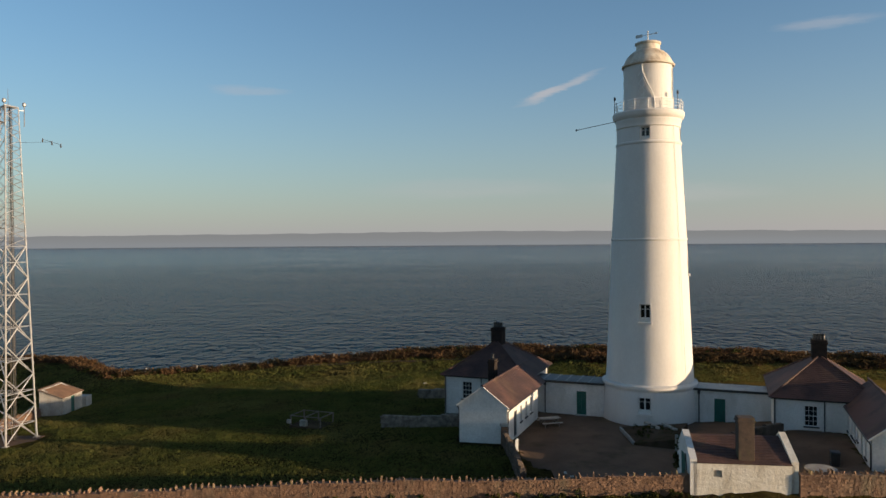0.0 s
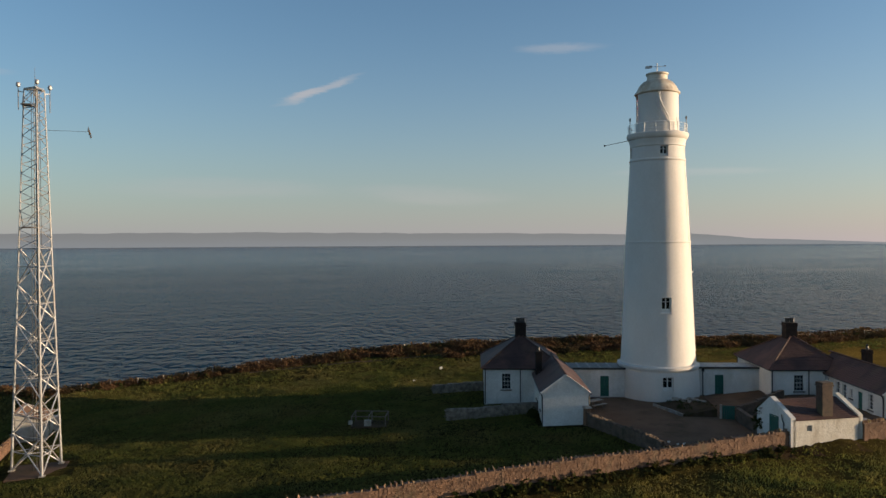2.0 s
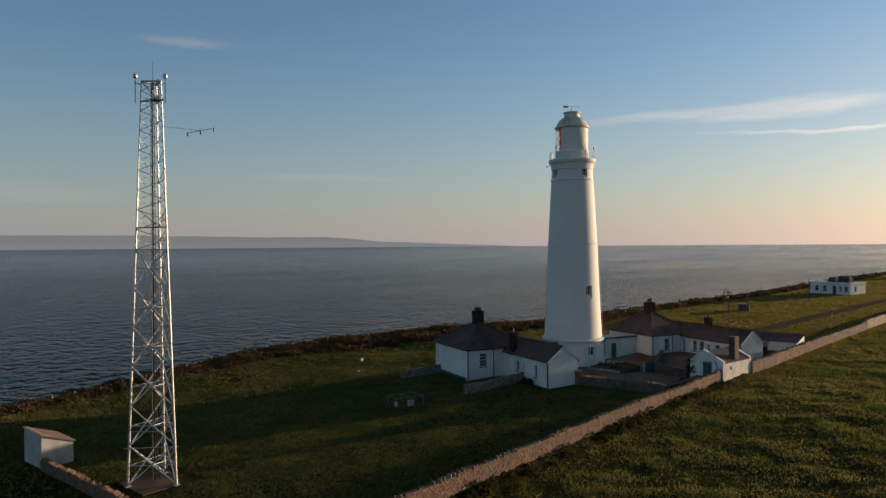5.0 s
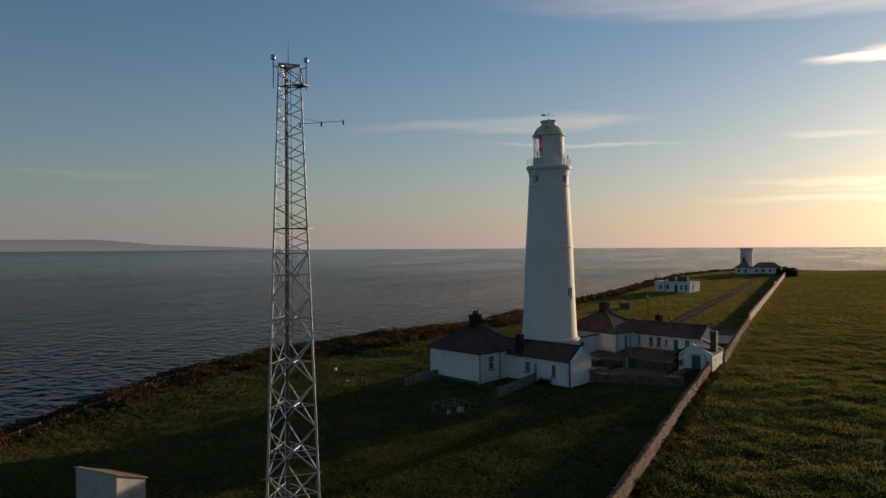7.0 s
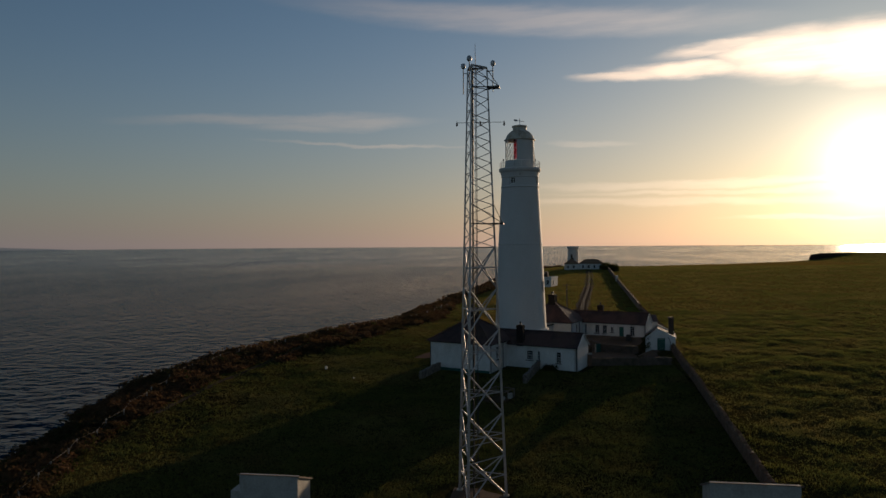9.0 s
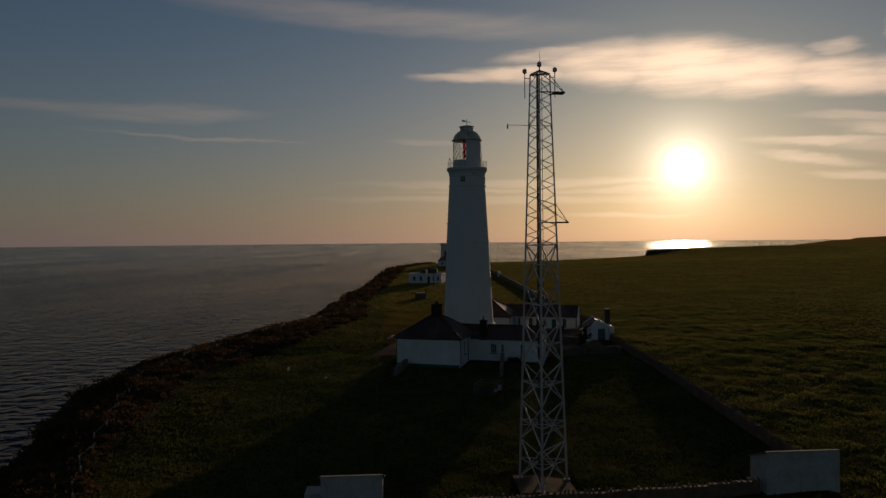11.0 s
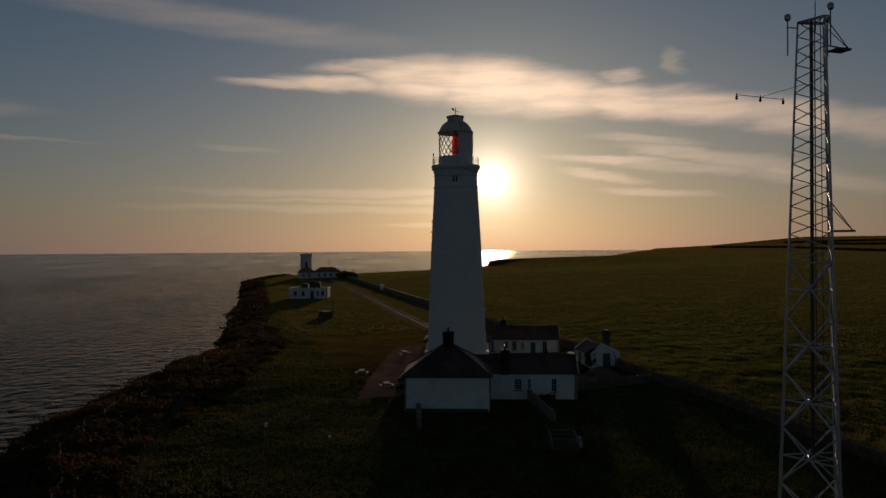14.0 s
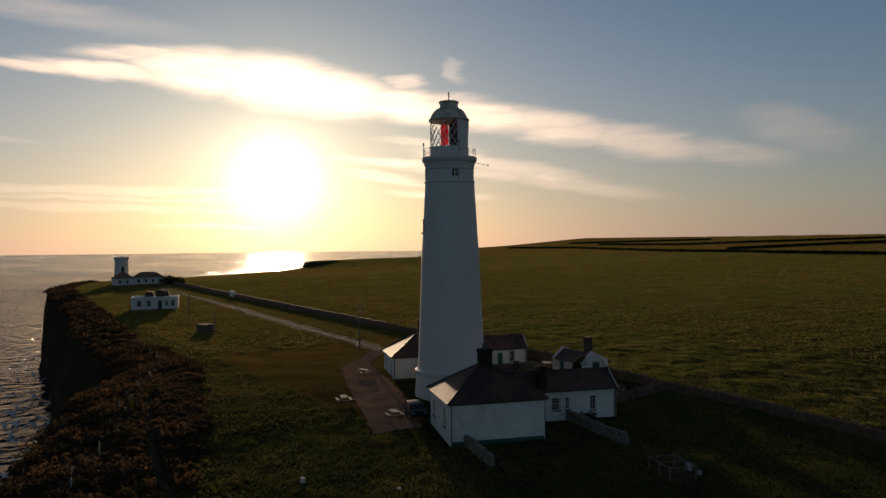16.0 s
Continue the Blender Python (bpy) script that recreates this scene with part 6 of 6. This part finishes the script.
far_cottage(257.5, 60.2, -90, 7.0, 8.0, "white cottage with reddish hipped roof before the low tower")
far_cottage(257.5, 53.1, -92, 11.5, 5.5, "long white cottage range with reddish roof", False)

aer = thing("aerial", "thin dark aerial pole with short crossbars beside the low cottages", "aerial", pose(259.5, 46.5, zg(259.5, 46.5)))
part("pole", B().tube((0, 0, -0.3), (0, 0, 8.2), 0.09, 6, 0.05), DARKSTEEL, aer)
for z, k in ((7.7, 0.9), (7.0, 0.6)):
    part("crossbar", B().tube((0, -k, z), (0, k, z), 0.05, 5), DARKSTEEL, aer)

hut = thing("stone_hut", "small square stone hut on the turf, sunlit wall painted pale, others dark", "hut", pose(92.6, 75.1, zg(92.6, 75.1), 0, 0, 22))
# sunlit side pale, other walls dark: light and shade put into their colours
b, m = wall_panel((-1.25, -1.2), (1.25, -1.2), -0.5, 1.35, 0.25)
part("wall", b, LIME, hut, "wall painted pale as if sunlit")
for p, q in (((1.25, -0.95), (1.25, 0.95)), ((1.25, 1.2), (-1.25, 1.2)), ((-1.25, 0.95), (-1.25, -0.95))):
    part("wall", wall_panel(p, q, -0.5, 1.35, 0.25)[0], DARKSTONE, hut)
part("roof", B().box(-1.38, 1.38, -1.33, 1.33, 1.35, 1.5), DARKSTONE, hut, bevel=0.03)

lean = thing("lean_to", "low white open-fronted lean-to with dark slate roof against the field wall", "lean-to", pose(34.8, 54.5, zg(36, 51), 0, 0, -90))
part("wall", wall_panel((0, 0), (7.5, 0), -0.6, 1.36, 0.3, [(0.9, 3.6, -0.4, 1.1)])[0], WHITE, lean)
part("wall", wall_panel((7.5, 3.5), (0, 3.5), -0.6, 2.1, 0.3)[0], WHITE, lean)
for x in (0.0, 7.2):
    side_ = B()
    prof = [(0.3, -0.6), (3.2, -0.6), (3.2, 2.06), (0.3, 1.42)]
    side_.quad(*[(x, y, z) for y, z in prof[::-1]])
    side_.quad(*[(x + 0.3, y, z) for y, z in prof])
    for (ya, za), (yb, zb_) in zip(prof, prof[1:] + prof[:1]):
        side_.quad((x, ya, za), (x, yb, zb_), (x + 0.3, yb, zb_), (x + 0.3, ya, za))
    part("end_wall", side_, WHITE, lean)
lr = part("roof", B().quad((-0.15, -0.2, 1.32), (7.65, -0.2, 1.32), (7.65, 3.6, 2.18), (-0.15, 3.6, 2.18)), SLATE, lean, "dark mono-pitch slate roof")
part("roof_slope", courses((-0.17, -0.25, 1.34), (7.67, -0.25, 1.34), (7.67, 3.62, 2.22), (-0.17, 3.62, 2.22)), SLATE, lr)

gw = thing("gate_pier", "short white wall end at the field gate", "gate pier", pose(170.5, wall_line(170.5), zg(170, 44)))
part("pier", B().box(-1.9, 1.9, -0.3, 0.3, -0.5, 2.0, None, 0.02), WHITE, gw, bevel=0.03)


# ---------------------------------------------------------------- vegetation
def scatter_mesh(name, V, F, mat, label, category):
    me_ = bpy.data.meshes.new(name)
    V, F = np.asarray(V, np.float32), np.asarray(F, np.int32)
    me_.vertices.add(len(V))
    me_.vertices.foreach_set("co", V.ravel())
    n_, k_ = F.shape
    me_.loops.add(n_ * k_)
    me_.loops.foreach_set("vertex_index", F.ravel())
    me_.polygons.add(n_)
    me_.polygons.foreach_set("loop_start", np.arange(0, n_ * k_, k_, dtype=np.int32))
    me_.update(calc_edges=True)
    me_.materials.append(mat)
    return tagged(new(name, me_), label, category, kind="stuff")


rg = np.random.default_rng(11)
BUILT = [[site_xy(-19, -4.6), site_xy(-10.5, -4.6), site_xy(-10, -15), site_xy(-14.2, -15), site_xy(-14.2, -4.6)], [site_xy(-19, -4.6), site_xy(19.2, -4.6), site_xy(19.2, 12), site_xy(-19, 5.5)],
         [site_xy(-11, -1), (0.4, 60), (0.4, 49.8), (24.5, 49), (34, 52), site_xy(19.5, -4)], [(-48.4, 68), (-42.4, 68), (-42.4, 74), (-48.4, 74)], [(-50, 82.5), (-46.5, 82.5), (-46.5, 89.5), (-50, 89.5)], [(-50, 49), (-46.5, 49), (-46.5, 57), (-50, 57)],
         [(46, 58.5), (89, 56.2), (144, 52.2), (144, 55.6), (89, 59.4), (46, 62)], [site_xy(-13.6, 11.5), site_xy(-12.0, 5.0), site_xy(22, 5), (47, 58.6), (48, 62), site_xy(20, 11.4)], [(10.8, 47.8), (18.2, 47.4), (18.2, 53), (10.8, 53)]]


def grass(name, x0, x1, y0, y1, count, hlo, hhi, wlo, whi, blades, mat, label, lean_=0.5, patchy=0.0, spread=0.0):
    x, y = rg.uniform(x0, x1, count), rg.uniform(y0, y1, count)
    ok = np.abs(y - wall_line(x)) > 0.35
    ok &= y < edge_y(x) - 0.3
    for poly in BUILT:
        ok &= ~inside(x, y, poly)
    if patchy:
        ok &= soft_noise(x, y, 0.35, 2.0) + 0.6 * soft_noise(x, y, 1.1, 7.0) > rg.uniform(-1, 1, count) * patchy + patchy * 0.2
    x, y = x[ok], y[ok]
    z = ground_z(x, y) - 0.02
    n_ = len(x)
    V = np.zeros((n_, blades, 3, 3), np.float32)
    for k in range(blades):
        a = rg.uniform(0, 2 * np.pi, n_)
        hgt = rg.uniform(hlo, hhi, n_) * (1 + 0.35 * soft_noise(x, y, 0.5, 9.0))
        wd = rg.uniform(wlo, whi, n_)
        ox, oy = rg.normal(0, wd * 0.8 + spread, n_), rg.normal(0, wd * 0.8 + spread, n_)
        dx, dy = np.cos(a) * wd / 2, np.sin(a) * wd / 2
        lx, ly = rg.normal(0, lean_, n_) * hgt, rg.normal(0, lean_, n_) * hgt
        V[:, k, 0] = np.stack([x + ox - dx, y + oy - dy, z], 1)
        V[:, k, 1] = np.stack([x + ox + dx, y + oy + dy, z], 1)
        V[:, k, 2] = np.stack([x + ox + lx, y + oy + ly, z + hgt], 1)
    V = V.reshape(-1, 3)
    return scatter_mesh(name, V, np.arange(len(V)).reshape(-1, 3), mat, label, "grass")


grass("field_grass", -75, 75, 6, 49.2, 95000, 0.04, 0.15, 0.04, 0.13, 3, PASTURE, "rough tussocky field grass", 0.55)
grass("lawn_grass", -49, 12, 49.5, 100, 110000, 0.05, 0.17, 0.04, 0.11, 3, GRASSBLADE, "short rough lawn grass inside the walls")
grass("cliff_grass", -75, 120, 84, 122, 60000, 0.06, 0.25, 0.06, 0.15, 3, GRASSBLADE, "rough grass towards the cliff")
grass("far_grass", 60, 330, -120, 95, 70000, 0.08, 0.3, 0.15, 0.45, 3, PASTURE, "far rough pasture grass")
grass("inland_grass", -75, 125, -150, 6.5, 70000, 0.08, 0.28, 0.1, 0.3, 3, PASTURE, "rough pasture grass inland of the station")
grass("inland_grass", -60, 520, -420, -120, 80000, 0.14, 0.4, 0.3, 0.8, 3, PASTURE, "far pasture grass on the rising fields")
grass("west_grass", -120, -50, 10, 110, 14000, 0.10, 0.36, 0.1, 0.28, 3, GRASSBLADE, "rough grass west of the station")


grass("tussocks", -75, 75, 8, 47.8, 9000, 0.14, 0.36, 0.03, 0.09, 36, PASTURE, "clumped straw and green tussocks in the field", 0.5, 0.3, 0.38)
grass("tussocks", -48, 4, 50, 90, 5200, 0.10, 0.24, 0.03, 0.09, 24, GRASSBLADE, "low rough tussocks over the lawn", 0.5, 0.45, 0.32)
grass("tussocks", -75, 60, 86, 116, 3200, 0.12, 0.32, 0.06, 0.16, 14, GRASSBLADE, "clumped tussocks towards the cliff", 0.5, 0.5, 0.2)


def bushes(name, centres, mat, label, leaves=26, size=0.34):
    """Clumps of many small leaf blades round each centre (x, y, z, radius, height)."""
    c = np.repeat(np.asarray(centres), leaves, 0)
    n_ = len(c)
    a, u = rg.uniform(0, 2 * np.pi, n_), rg.uniform(0, 1, n_) ** 0.5
    hgt = rg.uniform(0.0, 1, n_) ** 0.8
    rad = c[:, 3] * u * np.sqrt(1 - 0.75 * hgt ** 2)
    p = np.stack([c[:, 0] + rad * np.cos(a), c[:, 1] + rad * np.sin(a), c[:, 2] + hgt * c[:, 4]], 1)
    s = size * rg.uniform(0.5, 1.2, n_)[:, None]
    e1_ = rg.normal(0, 1, (n_, 3))
    e1_ /= np.linalg.norm(e1_, axis=1)[:, None]
    e2_ = np.cross(e1_, rg.normal(0, 1, (n_, 3)))
    e2_ /= np.linalg.norm(e2_, axis=1)[:, None]
    V = np.stack([p - e1_ * s, p + e2_ * s * 0.45, p + e1_ * s, p - e2_ * s * 0.45], 1).reshape(-1, 3)
    return scatter_mesh(name, V, np.arange(len(V)).reshape(-1, 4), mat, label, "scrub")


def along_edge(x0, x1, count, w0, w1, r0, r1, h0, h1):
    x = rg.uniform(x0, x1, count)
    y = edge_y(x) - rg.uniform(w0, w1, count)
    z = ground_z(x, y) - 0.1
    k = np.clip(0.85 + 0.3 * soft_noise(x, y, 0.35, 6.0), 0.45, 1.25)
    return np.stack([x, y, z, rg.uniform(r0, r1, count) * k, rg.uniform(h0, h1, count) * k], 1)


bushes("bracken", along_edge(-110, 75, 3600, -0.8, 7.5, 0.8, 1.7, 0.5, 1.35), BRACKEN, "rust-brown bracken and scrub along the cliff edge", 42, 0.22)
bushes("bracken", along_edge(75, 300, 1700, -1.0, 6.6, 0.8, 1.7, 0.5, 1.3), BRACKEN, "brown scrub along the far cliff edge", 20, 0.5)
wide = along_edge(-32, 75, 4200, 6.0, 16.0, 0.6, 1.4, 0.3, 0.85)
reach = np.interp(wide[:, 0], [-32, -8, 0, 5, 26, 40, 57, 75], [9.0, 11.6, 13.4, 15.0, 14.4, 12.8, 10.8, 8.5]) + 1.3 * soft_noise(wide[:, 0], wide[:, 1], 0.5, 3.0)
wide = wide[edge_y(wide[:, 0]) - wide[:, 1] < reach]
trod_y = np.interp(wide[:, 0], [p[0] for p in TROD[::-1]], [p[1] for p in TROD[::-1]])
wide = wide[np.abs(wide[:, 1] - trod_y) > 0.9]
bushes("bracken", wide, BRACKEN, "dead bracken on the broad shoulder of the cliff", 34, 0.24)
bushes("gorse", along_edge(-58, 75, 380, -0.4, 8.0, 0.6, 1.2, 0.45, 1.2), LEAFDARK, "dark gorse clumps among the bracken", 40, 0.22)
x = rg.uniform(248, 258, 60)
y = rg.uniform(36, 43, 60)
bushes("hedge", np.stack([x, y, ground_z(x, y), rg.uniform(0.9, 1.7, 60), rg.uniform(1.5, 3.6, 60)], 1), LEAFDARK, "dark wind-bent bushes by the low cottages", 40, 0.5)
# hedges across the rising fields inland
hx_, hy_ = [], []
for (xa, ya), (xb, yb) in (((40, -400), (178, -410)), ((178, -410), (250, -407)), ((250, -407), (400, -446)), ((400, -446), (580, -528)), ((580, -528), (720, -540)), ((331, -470), (302, -524)), ((302, -524), (250, -588)), ((604, -598), (463, -574)), ((463, -574), (286, -672)), ((700, -640), (500, -690))):
    t_ = rg.uniform(0, 1, 620)
    hx_.append(xa + (xb - xa) * t_)
    hy_.append(ya + (yb - ya) * t_ + rg.normal(0, 1.0, 620))
hx_, hy_ = np.concatenate(hx_), np.concatenate(hy_)
bushes("hedge", np.stack([hx_, hy_, ground_z(hx_, hy_), rg.uniform(0.9, 1.8, len(hx_)), rg.uniform(0.9, 1.9, len(hx_))], 1), LEAFDARK, "dark hedgerows across the rising fields", 16, 1.1)
x = np.concatenate([rg.uniform(-47, 9, 90), rg.uniform(-14, 12, 60)])
y = wall_line(x) - rg.uniform(0.4, 1.1, 150)
bushes("weeds", np.stack([x, y, ground_z(x, y), rg.uniform(0.2, 0.5, 150), rg.uniform(0.25, 0.65, 150)], 1), LEAFDARK, "dark weeds at the foot of the field wall", 18, 0.18)

# ivy over the yard side of the outhouse, and a bush by the cottage wing
mo = pose(10.95, 47.72, 0, 0, 0, -7.5)
iv = []
for k in range(70):
    lx_, ly_ = rg.uniform(-0.2, 1.3), rg.uniform(3.4, 4.6)
    p = mo @ Vector((lx_, ly_, 0))
    top_ = 3.15 - 0.72 * (ly_ - 2.7)
    iv.append((p.x, p.y, rg.uniform(0.3, max(top_, 0.5)) - 0.1, rg.uniform(0.2, 0.42), rg.uniform(0.2, 0.5)))
bushes("ivy", iv, LEAFDARK, "dark ivy over the yard side of the outhouse", 30, 0.16)
wb_ = []
for k in range(26):
    p = site_xy(-14.7 + 0.55 + rg.uniform(-0.5, 0.25), 0.45 - 4.55 - rg.uniform(5.6, 7.4))
    wb_.append((p[0], p[1], zg(*p), rg.uniform(0.2, 0.4), rg.uniform(0.3, 0.9)))
bushes("shrub", wb_, LEAFDARK, "small dark shrubs against the cottage wing", 30, 0.16)
x, y = rg.uniform(11.3, 14.6, 26), rg.uniform(61.0, 64.6, 26)
bushes("weeds", np.stack([x, y, ground_z(x, y) + 0.35, rg.uniform(0.2, 0.5, 26), rg.uniform(0.3, 0.6, 26)], 1), LEAFDARK, "dark weeds over the raised bed", 16, 0.14)
